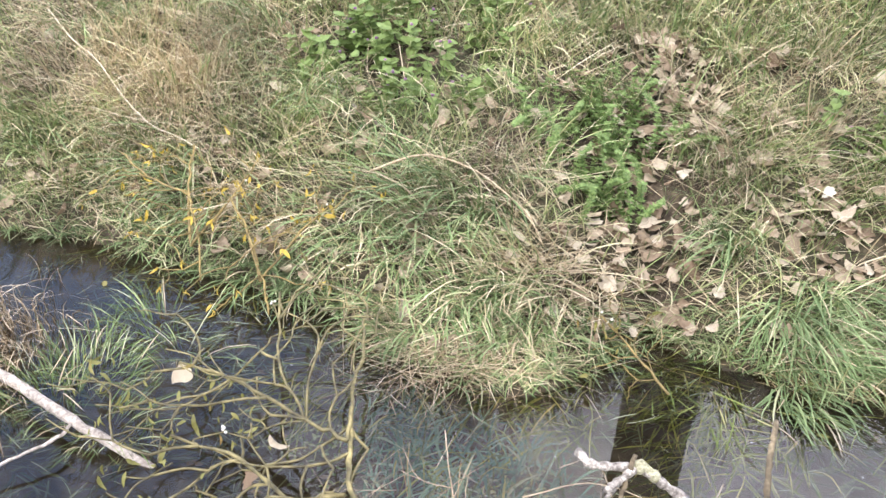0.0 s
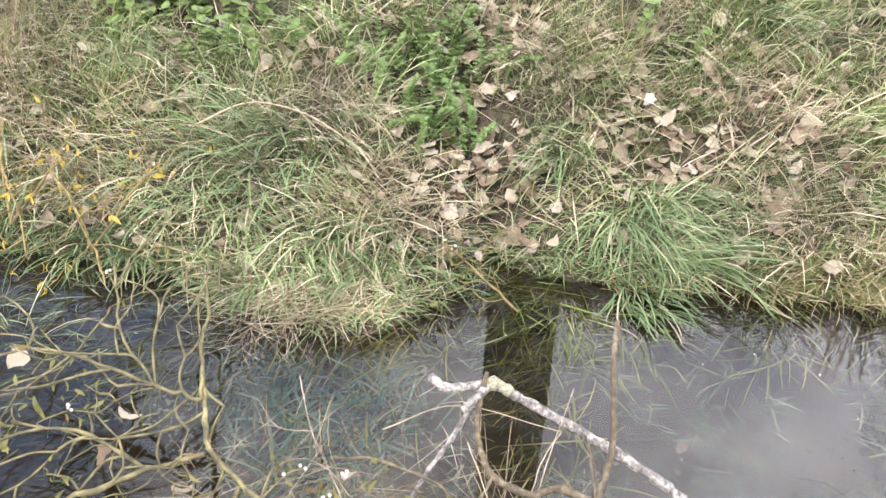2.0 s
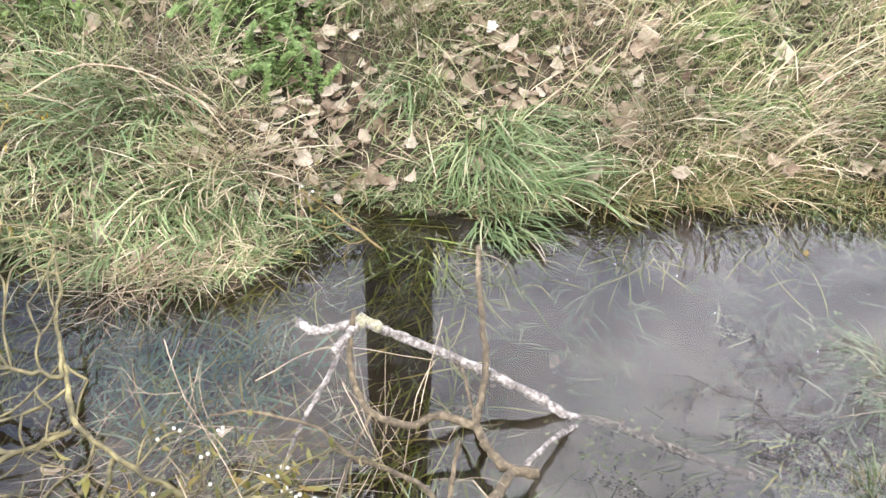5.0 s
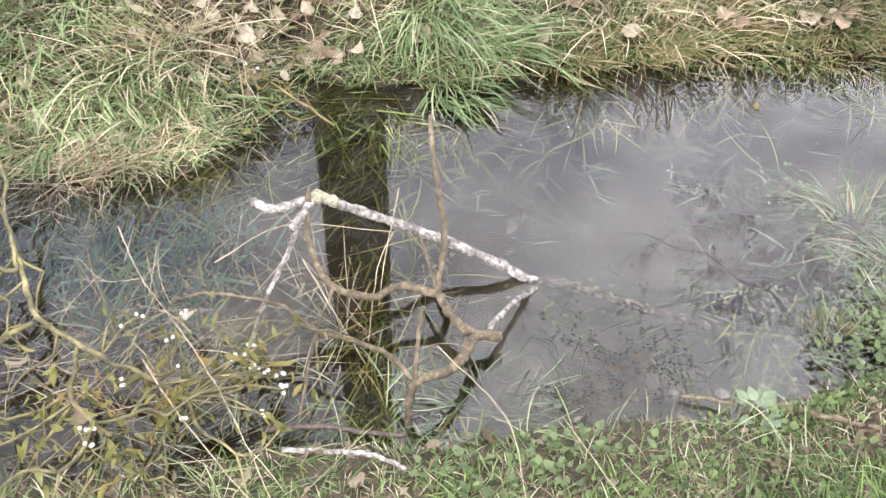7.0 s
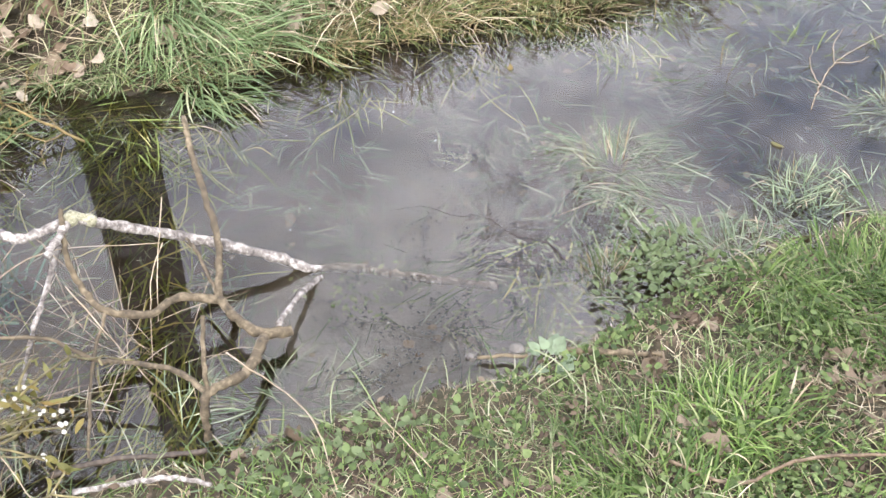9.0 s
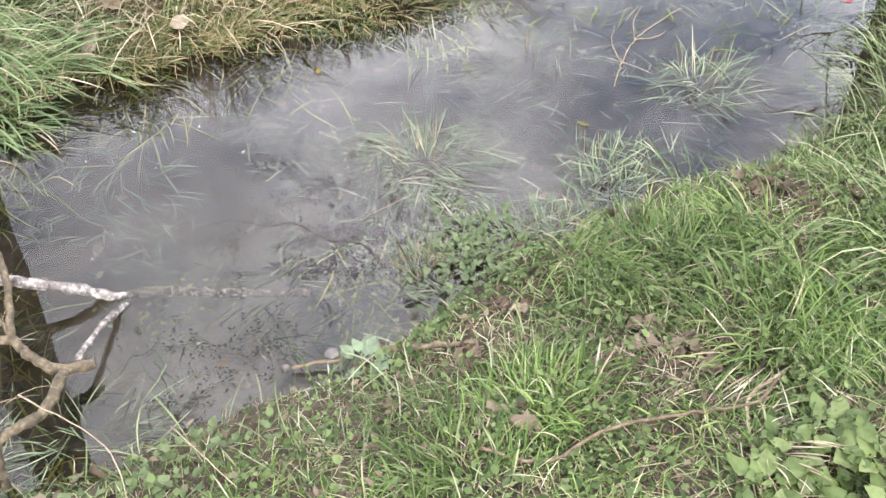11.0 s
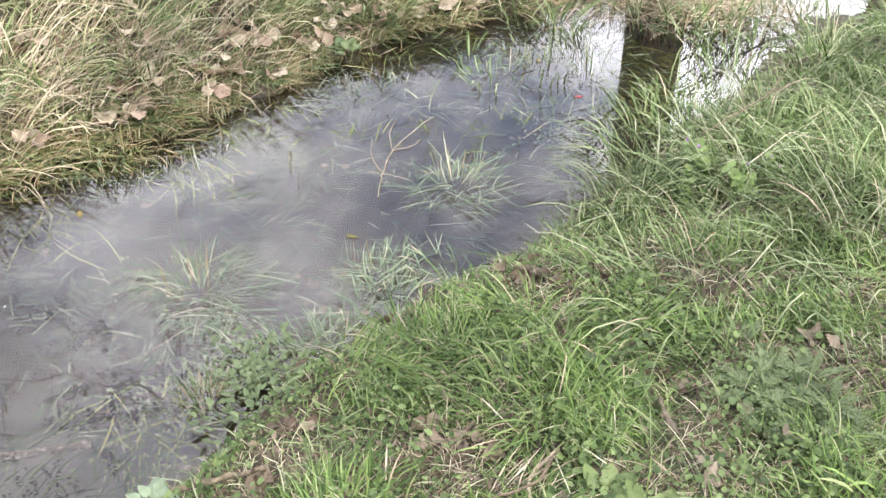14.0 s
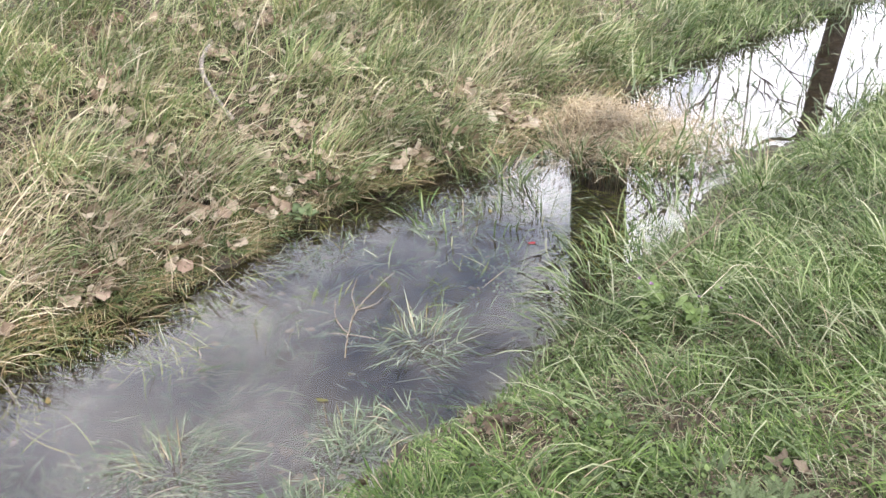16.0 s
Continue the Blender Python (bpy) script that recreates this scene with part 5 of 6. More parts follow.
centres = np.array([(0.29, 2.97), (0.46, 3.12), (0.63, 3.17), (0.37, 2.91), (0.54, 2.95), (0.66, 3.01), (0.48, 2.78), (0.55, 2.76), (0.48, 2.98)])
plant_out([bedstraw(s) for s in range(20, 25)], centres[rng.randint(len(centres), size=130)] + rng.normal(0, 0.045, (130, 2)), rng, 18, (0.65, 1.0))

# low ground cover on the near bank
cover = Pile()
xy = scatter(rng, 210000, -0.6, 3.4, -0.9, 1.2, lambda x, y: (near_of(x, y) > 0.02) * np.where((near_of(x, y) < 0.14) & ((x < 1.1) | (x > 1.7)), 0.4, 1.0) * np.clip(0.3 + 0.7 * ripple(x, y, 0.35, 83), 0.03, 1) * np.clip(1.3 - 0.45 * (x - 1.2), 0.15, 1) * np.where(x < 0.45, 0.12, np.where(x < 0.85, 0.28, np.where(x < 1.1, 0.6, 0.9))))
n = len(xy)
for k, shape in enumerate((small_leaf(0.85, 0.1, 0.6), small_leaf(0.6, 0.2), small_leaf(1.0, 0.15, 0.4))):
    q = xy[k::3]
    strew(cover, shape, on_ground(q, 0.0) + np.column_stack([np.zeros((len(q), 2)), rng.uniform(0.006, 0.04, len(q))]), rng.uniform(0, 6.28, len(q)), rng.normal(0.1, 0.45, len(q)), 0.005 + 0.013 * rng.uniform(0, 1, len(q)) ** 2, rng.normal(0, 0.5, len(q)))
bits = Pile()
xy = band(rng, 9000, -0.4, 3.4, 0.0, 1.1, "near", lambda x, y: np.clip(0.5 - 0.7 * ripple(x, y, 0.35, 83), 0.05, 1))
strew(bits, small_leaf(0.5, 0.3), on_ground(xy, 0.018), rng.uniform(0, 6.28, len(xy)), rng.normal(0.1, 0.4, len(xy)), rng.uniform(0.006, 0.022, len(xy)), rng.normal(0, 0.5, len(xy)))
solid("leaf_crumbs", bits.mesh("leaf_crumbs", DAMP_LITTER), "brown crumbs of old leaves on near bank soil", "leaf litter", kind="stuff")
solid("ground_cover", cover.mesh("ground_cover", COVER_LEAF), "small round leaves of creeping weeds in near bank grass", "ground cover", kind="stuff")


def rosette(name, place, count, length, broad, mat, label, category, seed, pitch=(0.1, 0.7), heart=0.3, reach=0.03, lift=0.0, group=""):
    rng = np.random.RandomState(seed)
    ob = thing(name, (*place, max(float(ground_z(*place)), 0) + lift), label, category, group)
    for k in range(count):
        az = k * 2.4 + rng.normal(0, 0.3)
        me = Pile()
        v, f = leaf_shape(rng, broad * rng.uniform(0.75, 1.15), 7, 0.24, rng.uniform(-0.9, 0.3), rng.uniform(-0.1, 0.3), heart)
        at = np.array([math.cos(az), math.sin(az), 0]) * rng.uniform(0.2, 1) * reach + (0, 0, rng.uniform(0.0, 0.02))
        strew(me, (v, f), [at], az, rng.uniform(*pitch), rng.uniform(*length))
        part("leaf", me.mesh("leaf", mat), ob)
    return ob


rosette("water_forget_me_not", (1.09, 0.76), 9, (0.026, 0.046), 0.8, GLAUCOUS_LEAF, "grey-green rounded leaf rosette at the waterline", "plant", 301, lift=0.015)
for i, (x, y) in enumerate(((1.34, 0.03), (1.41, 0.0), (1.42, -0.08), (1.35, -0.07), (1.28, -0.03), (1.26, 0.03), (1.35, -0.14), (1.2, -0.02))):
    rosette("avens_rosette", (x, y), 15, (0.022, 0.048), 0.78, BROAD_LEAF, "clump of broad green crinkled leaves on near bank", "plant", 310 + i, reach=0.04, lift=0.015, group="broad-leaved clumps")
for i, (x, y) in enumerate(((0.46, 0.86), (0.53, 0.84), (0.61, 0.8), (0.66, 0.83), (0.72, 0.82), (0.76, 0.82), (0.78, 0.77), (0.66, 0.75), (0.61, 0.77), (0.5, 0.75), (0.85, 0.7))):
    rosette("buttercup_rosette", (x, y), 10, (0.01, 0.024), 0.8, GREY_LEAF, "light green buttercup leaves at the water's edge", "plant", 320 + i, reach=0.04, lift=0.01, group="buttercup leaves")
for i, (x, y) in enumerate(((1.43, 0.85), (1.47, 0.86), (1.4, 0.79), (1.48, 0.79), (1.51, 0.91), (1.55, 0.87), (1.49, 0.85), (1.52, 0.82), (1.45, 0.87), (1.46, 0.80), (1.50, 0.77), (1.51, 0.96), (1.54, 0.77), (1.41, 0.81), (1.58, 0.87), (1.32, 0.81), (1.30, 0.75), (1.35, 0.73), (1.43, 0.74), (1.47, 0.71))):
    rosette("brooklime", (x, y), 15, (0.008, 0.024), 0.65, GREY_LEAF, "green brooklime leaves standing in shallow water", "plant", 330 + i, reach=0.05, lift=0.01, group="brooklime")
def yarrow(place, seed):
    """A tuft of feathery fronds: each frond is a row of narrow leaflets on both sides of a bent rib."""
    rng = np.random.RandomState(seed)
    ob = thing("yarrow", (*place, float(ground_z(*place))), "feathery grey-green yarrow tuft on near bank", "plant", "yarrow tufts")
    frond = Pile()
    for k in range(15):
        az, long = k * 2.4 + rng.normal(0, 0.3), rng.uniform(0.05, 0.1)
        rise, out = rng.uniform(0.5, 1.0), np.array([math.cos(az), math.sin(az)])
        rib = np.array([(*(out * long * u), 0.01 + rise * long * (u - 0.75 * u * u)) for u in np.linspace(0, 1, 6)])
        line = tube(frond, rib, 0.0011, 0.0005, 4, 3)
        for side in (-1, 1):
            q = line[2:]
            u = np.linspace(0.25, 1, len(q))
            strew(frond, small_leaf(0.3, 0.2), q, az + side * rng.uniform(0.7, 1.1, len(q)), rng.uniform(-0.1, 0.4, len(q)), 0.012 * np.sin(np.pi * np.clip(u, 0.1, 0.93)) + 0.003)
    tagged(part("foliage", frond.mesh("foliage", GREY_LEAF), ob), kind="stuff")
    return ob


for i, place in enumerate(((1.80, -0.13), (1.88, -0.16), (1.90, -0.22), (1.84, -0.27), (1.78, -0.31), (1.78, -0.22), (1.74, -0.18))):
    yarrow(place, 340 + i)
for i, (x, y) in enumerate(((1.86, 0.17), (1.81, 0.11), (1.73, 0.06), (1.76, 0.11), (1.88, 0.09), (1.99, 0.09), (1.76, 0.19))):
    rosette("cranesbill", (x, y), 12, (0.014, 0.03), 0.7, GREY_LEAF, "lobed grey-green cranesbill leaves in near bank grass", "plant", 360 + i, reach=0.045, lift=0.015, group="cranesbill leaves")
for i, (x, y) in enumerate(((2.92, 1.65), (2.91, 1.61))):
    rosette("ground_ivy", (x, y), 6, (0.028, 0.045), 0.9, GREY_LEAF, "dark green scalloped leaves at the far waterline", "plant", 370 + i, heart=0.6, lift=0.03, group="waterline leaves")
for i, (x, y) in enumerate(((1.89, -0.14), (1.89, -0.21), (1.83, -0.13), (1.80, -0.19), (1.97, -0.07))):
    rosette("plantain", (x, y), 9, (0.035, 0.065), 0.24, GREY_LEAF, "upright lance-shaped plantain leaves in near bank grass", "plant", 380 + i, pitch=(0.5, 1.15), heart=0, group="plantain rosettes")
rosette("dock_leaf_plant", (0.58, 2.48), 6, (0.05, 0.09), 0.5, BROAD_LEAF, "dark green dock leaves in the leaf litter", "plant", 350, heart=0)


# ---- small things afloat ----
def afloat(x, y, size, mat, label):
    v, f = leaf_shape(rng, 0.45, 5, 0.2, 0.15, 0.1)
    ob = solid("floating_leaf", Pile().add(v, f).mesh("floating_leaf", mat), label, "leaf", "floating scraps")
    ob.matrix_basis = Matrix.Translation((x, y, 0.002)) @ pose(0, 0, 0, 0, 0, rng.uniform(0, 360)) @ Matrix.Diagonal((size, size, size, 1))


for x, y in ((1.703, 1.642), (2.022, 0.99), (-1.05, 2.42), (0.98, 1.9), (3.3, 1.05)):
    afloat(x, y, 0.035, MISTLE_LEAF, "small orange-yellow leaf floating on the water")
afloat(3.11, 0.79, 0.03, RED_SCRAP, "small red leaf scrap floating by the dam")
for x, y in ((0.875, 1.426), (1.199, 1.766), (1.331, 1.676), (1.338, 1.5), (0.951, 1.465), (1.05, 1.75), (1.5, 1.3), (2.5, 0.95), (2.6, 0.85), (1.15, 1.6), (0.8, 1.85), (1.75, 1.45), (0.9, 1.05), (2.1, 1.5), (0.3, 1.75), (-0.4, 2.05)):
    afloat(x, y, rng.uniform(0.007, 0.012), BERRY, "tiny white petal floating on the water")


# ---- black water weed in the shallows ----
def water_weed(x, y, seed, spread=0.09):
    rng = np.random.RandomState(seed)
    stem, sprigs = Pile(), Pile()
    az = rng.uniform(0, 6.28)
    line = [(x + spread * s * math.cos(az) + rng.normal(0, 0.007), y + spread * s * math.sin(az) + rng.normal(0, 0.012), 0.004) for s in (-1, -0.4, 0.3, 1)]
    way = tube(stem, line, 0.001, 0.0007, 4, 5)
    q = way[rng.randint(len(way), size=26)] + np.column_stack([rng.normal(0, 0.018, (26, 2)), rng.uniform(0, 0.01, 26)])
    strew(sprigs, small_leaf(0.6, 0.3), q, rng.uniform(0, 6.28, 26), rng.uniform(-0.2, 0.8, 26), rng.uniform(0.005, 0.012, 26))
    ob = thing("water_weed", (0, 0, 0), "blackened water weed sprig at the surface", "water weed", "black water weed")
    part("stem", stem.mesh("stem", WEED), ob)
    tagged(part("foliage", sprigs.mesh("foliage", WEED), ob), kind="stuff")


for i, (x, y) in enumerate(((1.33, 1.44), (1.37, 1.35), (1.15, 1.27), (1.26, 1.2), (1.09, 1.19), (1.39, 1.21), (1.27, 1.12), (0.9, 1.02), (0.82, 0.94), (1.02, 0.93), (1.24, 1.0), (1.18, 1.05), (0.75, 0.97), (0.97, 0.9), (1.3, 1.06))):
    water_weed(x, y, 400 + i)


# loose black flecks of the same weed, drifted together in strings
rng = np.random.RandomState(77)
flecks = Pile()
for cx, cy in ((1.32, 1.39), (1.38, 1.32), (1.14, 1.21), (1.19, 1.15), (1.25, 1.10), (1.35, 1.14), (1.18, 1.25), (1.13, 0.98), (1.25, 1.04), (1.40, 1.09), (0.93, 1.01), (0.97, 0.93), (1.01, 0.89), (0.82, 0.95), (1.31, 0.98), (1.02, 1.12), (0.87, 0.95), (1.37, 1.22), (1.30, 1.05), (1.42, 1.01), (1.41, 1.09), (1.39, 0.90), (0.88, 1.13), (0.83, 0.96), (1.05, 1.09)):
    for k in range(4):
        walk_az, at = rng.uniform(0, 6.28), np.array([cx, cy]) + rng.normal(0, 0.055, 2)
        for j in range(rng.randint(4, 12)):
            walk_az += rng.normal(0, 0.6)
            at = at + 0.011 * np.array([math.cos(walk_az), math.sin(walk_az)])
            strew(flecks, small_leaf(0.5, 0.3), [(*at, 0.003)], walk_az + rng.normal(0, 0.9), rng.uniform(0.0, 0.5), rng.uniform(0.0035, 0.011))
solid("weed_flecks", flecks.mesh("weed_flecks", WEED), "black flecks of water weed drifting on the water", "water weed", kind="stuff")


# ---- wood in the ditch ----
def branch(name, strands, mat, label, category="branch", seed=0, knobs=0.12, group=""):
    """A branch of several strands: (part name, points, r0, r1)."""
    rng = np.random.RandomState(seed)
    ob = thing(name, strands[0][1][0], label, category, group)
    at = np.array(strands[0][1][0])
    for part_name, points, r0, r1 in strands:
        pile = Pile()
        tube(pile, np.array(points) - at, r0, r1, 9, 7, knobs, rng, 0.0012)
        part(part_name, pile.mesh(part_name, mat), ob)
    return ob


log = branch("lichen_branch", [
    ("main_stem", [(0.31, 1.48, 0.25), (0.34, 1.446, 0.245), (0.438, 1.456, 0.235), (0.525, 1.444, 0.18), (0.61, 1.421, 0.13), (0.69, 1.392, 0.084), (0.78, 1.329, 0.045), (0.85, 1.286, -0.004)], 0.0092, 0.0108), ("sunken_end", [(0.85, 1.286, -0.004), (0.929, 1.253, -0.016), (0.997, 1.176, -0.014), (1.073, 1.088, -0.013), (1.152, 1.011, -0.012)], 0.0115, 0.008),
    ("side_stub", [(0.43, 1.455, 0.237), (0.4, 1.425, 0.237), (0.36, 1.382, 0.238)], 0.0095, 0.008),
    ("side_twig", [(0.40, 1.45, 0.2), (0.328, 1.368, 0.16), (0.277, 1.339, 0.1), (0.215, 1.31, 0.0)], 0.006, 0.004)],
    LICHEN, "white lichen-crusted dead branch sloping into the water", seed=501, knobs=0.22)
pile = Pile()
tube(pile, [(0.405, 1.448, 0.225), (0.44, 1.456, 0.24), (0.475, 1.452, 0.215)], 0.012, 0.015, 9, 5, 0.3, np.random.RandomState(3))
crust = part("lichen_crust", pile.mesh("lichen_crust", CRUST), log, "olive crust of lichen round the fork")
crust.location = -Vector(log.location)

forked_stems = [
    ("upright_stem", [(0.746, 1.6, 0.27), (0.719, 1.512, 0.235), (0.698, 1.43, 0.19), (0.678, 1.352, 0.13), (0.621, 1.249, 0.075)], 0.006, 0.008),
    ("cross_stem", [(0.621, 1.249, 0.075), (0.553, 1.285, 0.09), (0.488, 1.274, 0.095), (0.418, 1.321, 0.107), (0.399, 1.371, 0.14), (0.397, 1.404, 0.2), (0.425, 1.459, 0.27)], 0.010, 0.005),
    ("knuckle", [(0.621, 1.249, 0.075), (0.63, 1.19, 0.06), (0.656, 1.137, 0.05), (0.712, 1.122, 0.035)], 0.010, 0.011),
    ("lower_stem", [(0.654, 1.125, 0.05), (0.572, 1.047, 0.07), (0.49, 1.028, 0.09), (0.463, 1.005, 0.0)], 0.011, 0.008)]
forked_twigs = [
    ("bent_twig", [(0.49, 1.028, 0.09), (0.467, 1.106, 0.095), (0.389, 1.19, 0.1), (0.356, 1.216, 0.1), (0.3, 1.3, 0.12), (0.19, 1.36, 0.14), (0.1, 1.37, 0.15)], 0.006, 0.003),
    ("short_twig", [(0.49, 1.028, 0.09), (0.508, 1.059, 0.15), (0.539, 1.106, 0.2)], 0.005, 0.004),
    ("thin_twig", [(0.418, 1.32, 0.107), (0.344, 1.221, 0.08), (0.268, 1.073, 0.03)], 0.0035, 0.003),
    ("side_twig", [(0.621, 1.25, 0.076), (0.634, 1.355, 0.11), (0.63, 1.4, 0.125)], 0.004, 0.003)]
branch("forked_branch", forked_stems + forked_twigs, BROWN_BARK, "brown forked dead branch standing in the ditch", seed=502)
branch("lichen_stick", [("stick", [(0.69, 1.135, 0.055), (0.778, 1.204, 0.03), (0.86, 1.26, -0.01)], 0.006, 0.007)], LICHEN, "short lichened stick leaning to the log", seed=503, knobs=0.25)
branch("wet_stick", [("stick", [(0.2, 1.085, 0.02), (0.294, 1.048, 0.03), (0.37, 1.005, 0.026), (0.446, 0.963, 0.03)], 0.006, 0.005)], DARK_STEM, "dark wet stem along the muddy shore", seed=504)
branch("silver_stick", [("stick", [(0.22, 1.02, 0.03), (0.352, 0.942, 0.05), (0.415, 0.875, 0.055)], 0.0055, 0.004)], LICHEN, "grey weathered stick at the water's edge", seed=505)
branch("fallen_pole", [("pole", [(-1.5, 2.1, 0.1), (-1.114, 1.86, 0.06), (-0.865, 1.704, 0.05), (-0.65, 1.62, -0.01)], 0.014, 0.011), ("twig", [(-0.865, 1.7, 0.05), (-0.88, 1.64, 0.05), (-0.974, 1.551, 0.04), (-1.05, 1.5, 0.03)], 0.005, 0.003)],
       GREY_BARK, "pale grey fallen pole dipping into the ditch", seed=506)
branch("sunken_stem", [("stem", [(1.1, 1.35, -0.003), (1.17, 1.31, 0.001), (1.21, 1.24, 0.001), (1.262, 1.2, 0.001), (1.28, 1.1, 0.001), (1.32, 1.04, 0.001), (1.311, 0.96, 0.008)], 0.0007, 0.0018)], DARK_STEM, "thin dark stem lying in the shallows", seed=507)
branch("bank_stick", [("stick", [(3.523, 2.472, 0.442), (3.326, 2.370, 0.399), (3.249, 2.260, 0.321), (3.208, 2.143, 0.236)], 0.011, 0.008)], GREY_BARK, "curved grey stick lying on the far bank", seed=508)
branch("bank_twig", [("stick", [(-0.497, 3.360, 0.372), (-0.324, 3.129, 0.310), (-0.225, 3.038, 0.313)], 0.007, 0.005)], GREY_BARK, "grey twig lying beside dead-nettles", seed=515)
branch("pale_stick", [("stick", [(1.21, -0.045, 0.175), (1.264, -0.074, 0.183), (1.348, -0.131, 0.198), (1.431, -0.188, 0.225), (1.45, -0.186, 0.235)], 0.004, 0.0055), ("stub", [(1.436, -0.184, 0.228), (1.452, -0.174, 0.242)], 0.0045, 0.0035)], PALE_WOOD, "pale barkless stick lying in near bank leaves", seed=509)
branch("brown_stem", [("stem", [(1.04, 0.42, 0.12), (1.089, 0.32, 0.13), (1.213, 0.286, 0.13), (1.299, 0.204, 0.165), (1.387, 0.131, 0.18), (1.465, 0.127, 0.185)], 0.0032, 0.0026)], RED_STEM, "bent brown bramble stem in near bank grass", seed=510)
branch("bark_chip", [("chip", [(1.72, 0.02, 0.165), (1.642, -0.016, 0.205), (1.59, -0.05, 0.225)], 0.005, 0.006)], BROWN_BARK, "weathered bit of stick in near bank weeds", seed=511, knobs=0.3)
branch("shore_twig", [("twig", [(1.13, 0.775, 0.012), (1.189, 0.691, 0.04), (1.25, 0.625, 0.055)], 0.007, 0.005)], BROWN_BARK, "short dark twig at the near shore", seed=512, knobs=0.2)
branch("red_twig", [("twig", [(0.98, 0.86, 0.012), (1.06, 0.8, 0.02)], 0.004, 0.0035)], BROWN_BARK, "reddish twig stub at the waterline", seed=513)
branch("dead_branch", [("main_stem", [(2.84, 0.31, 0.13), (2.93, 0.225, 0.2), (3.02, 0.185, 0.22), (3.13, 0.185, 0.22), (3.26, 0.185, 0.23)], 0.003, 0.0014), ("twig", [(3.02, 0.185, 0.22), (3.06, 0.155, 0.235), (3.1, 0.13, 0.25)], 0.0018, 0.001),
       ("twig", [(2.93, 0.225, 0.2), (3.04, 0.27, 0.215), (3.17, 0.35, 0.21)], 0.002, 0.001), ("twig", [(3.13, 0.185, 0.22), (3.2, 0.24, 0.26), (3.3, 0.26, 0.3)], 0.0015, 0.0008)], BROWN_BARK, "slender brown forked dead branch over long grass", seed=514)


branch("floating_sprig", [("stem", [(2.223, 1.023, 0.004), (2.336, 1.081, 0.004), (2.459, 1.129, 0.004), (2.593, 1.140, 0.004), (2.707, 1.141, 0.004)], 0.0018, 0.0009), ("twig", [(2.336, 1.081, 0.004), (2.388, 1.155, 0.004), (2.486, 1.223, 0.004)], 0.0014, 0.0008), ("twig", [(2.459, 1.129, 0.004), (2.517, 1.094, 0.004), (2.566, 1.093, 0.004)], 0.0012, 0.0008), ("twig", [(2.459, 1.129, 0.004), (2.543, 1.193, 0.004), (2.639, 1.233, 0.004)], 0.0012, 0.0008)], STALK, "thin brown twig floating in the ditch", seed=516)


def stalk(points, r, seed, mat=None):
    pile = Pile()
    tube(pile, points, r * 0.8, r * 0.45, 5, 7, 0.05, np.random.RandomState(seed), 0.0006)
    solid("dry_stalk", pile.mesh("dry_stalk", mat or STALK), "long thin straw-coloured dry stalk", "stalk", "dry stalks")


shore_stalks = [
    ([(0.02, 1.26, 0.12), (0.056, 1.115, 0.12), (0.138, 0.852, 0.155), (0.2, 0.7, 0.2)], 0.0021),
    ([(0.03, 1.64, 0.15), (0.053, 1.461, 0.15), (0.108, 1.252, 0.15), (0.145, 1.067, 0.15), (0.171, 0.802, 0.2), (0.19, 0.65, 0.2)], 0.0018),
    ([(0.56, 1.09, 0.1), (0.605, 0.868, 0.12), (0.551, 0.669, 0.17)], 0.002),
    ([(0.72, 0.86, 0.07), (0.705, 0.631, 0.14)], 0.0018),
    ([(0.31, 1.7, 0.01), (0.36, 1.55, 0.17), (0.385, 1.38, 0.2)], 0.0018),
    ([(0.2, 1.42, 0.17), (0.36, 1.44, 0.2), (0.57, 1.38, 0.16)], 0.002),
    ([(0.58, 1.4, 0.14), (0.52, 1.33, 0.12), (0.45, 1.2, 0.05)], 0.0018),
]
shore_stalks_more = [
    ([(0.63, 1.5, 0.17), (0.55, 1.36, 0.13), (0.5, 1.28, 0.06)], 0.0018),
    ([(0.055, 1.455, 0.15), (-0.017, 1.471, 0.155), (-0.061, 1.553, 0.17)], 0.0013),
    ([(-0.017, 1.471, 0.155), (-0.04, 1.48, 0.155), (-0.057, 1.487, 0.16)], 0.001),
    ([(0.121, 1.26, 0.15), (0.088, 1.323, 0.16), (0.036, 1.357, 0.17)], 0.0012),
    ([(0.37, 1.36, 0.17), (0.4, 1.25, 0.1), (0.43, 1.16, 0.03)], 0.0018),
]
bank_stalks = [
    ([(-1.63, 3.582, 0.505), (-1.502, 3.463, 0.432), (-1.361, 3.325, 0.401), (-1.217, 3.173, 0.322), (-1.075, 3.027, 0.28), (-0.961, 2.963, 0.264), (-0.841, 2.881, 0.249)], 0.0038),
    ([(-1.333, 3.145, 0.284), (-1.146, 3.064, 0.282), (-0.893, 3.006, 0.287)], 0.0019),
    ([(-1.25, 3.217, 0.337), (-1.129, 3.374, 0.386), (-0.9, 3.4, 0.432)], 0.0019),
    ([(-1.65, 3.473, 0.405), (-1.516, 3.462, 0.41), (-1.342, 3.318, 0.372)], 0.0019),
    ([(-0.263, 2.68, 0.311), (-0.123, 2.705, 0.361), (-0.017, 2.639, 0.384), (0.085, 2.566, 0.374), (0.166, 2.491, 0.347), (0.228, 2.405, 0.325), (0.264, 2.313, 0.291)], 0.0052),
    ([(0.5, 2.94, 0.311), (0.661, 2.763, 0.253), (0.818, 2.512, 0.197)], 0.002),
]
bank_stalks_more = [
    ([(1.196, 2.368, 0.178), (1.596, 2.587, 0.276), (1.84, 2.783, 0.355)], 0.004),
]
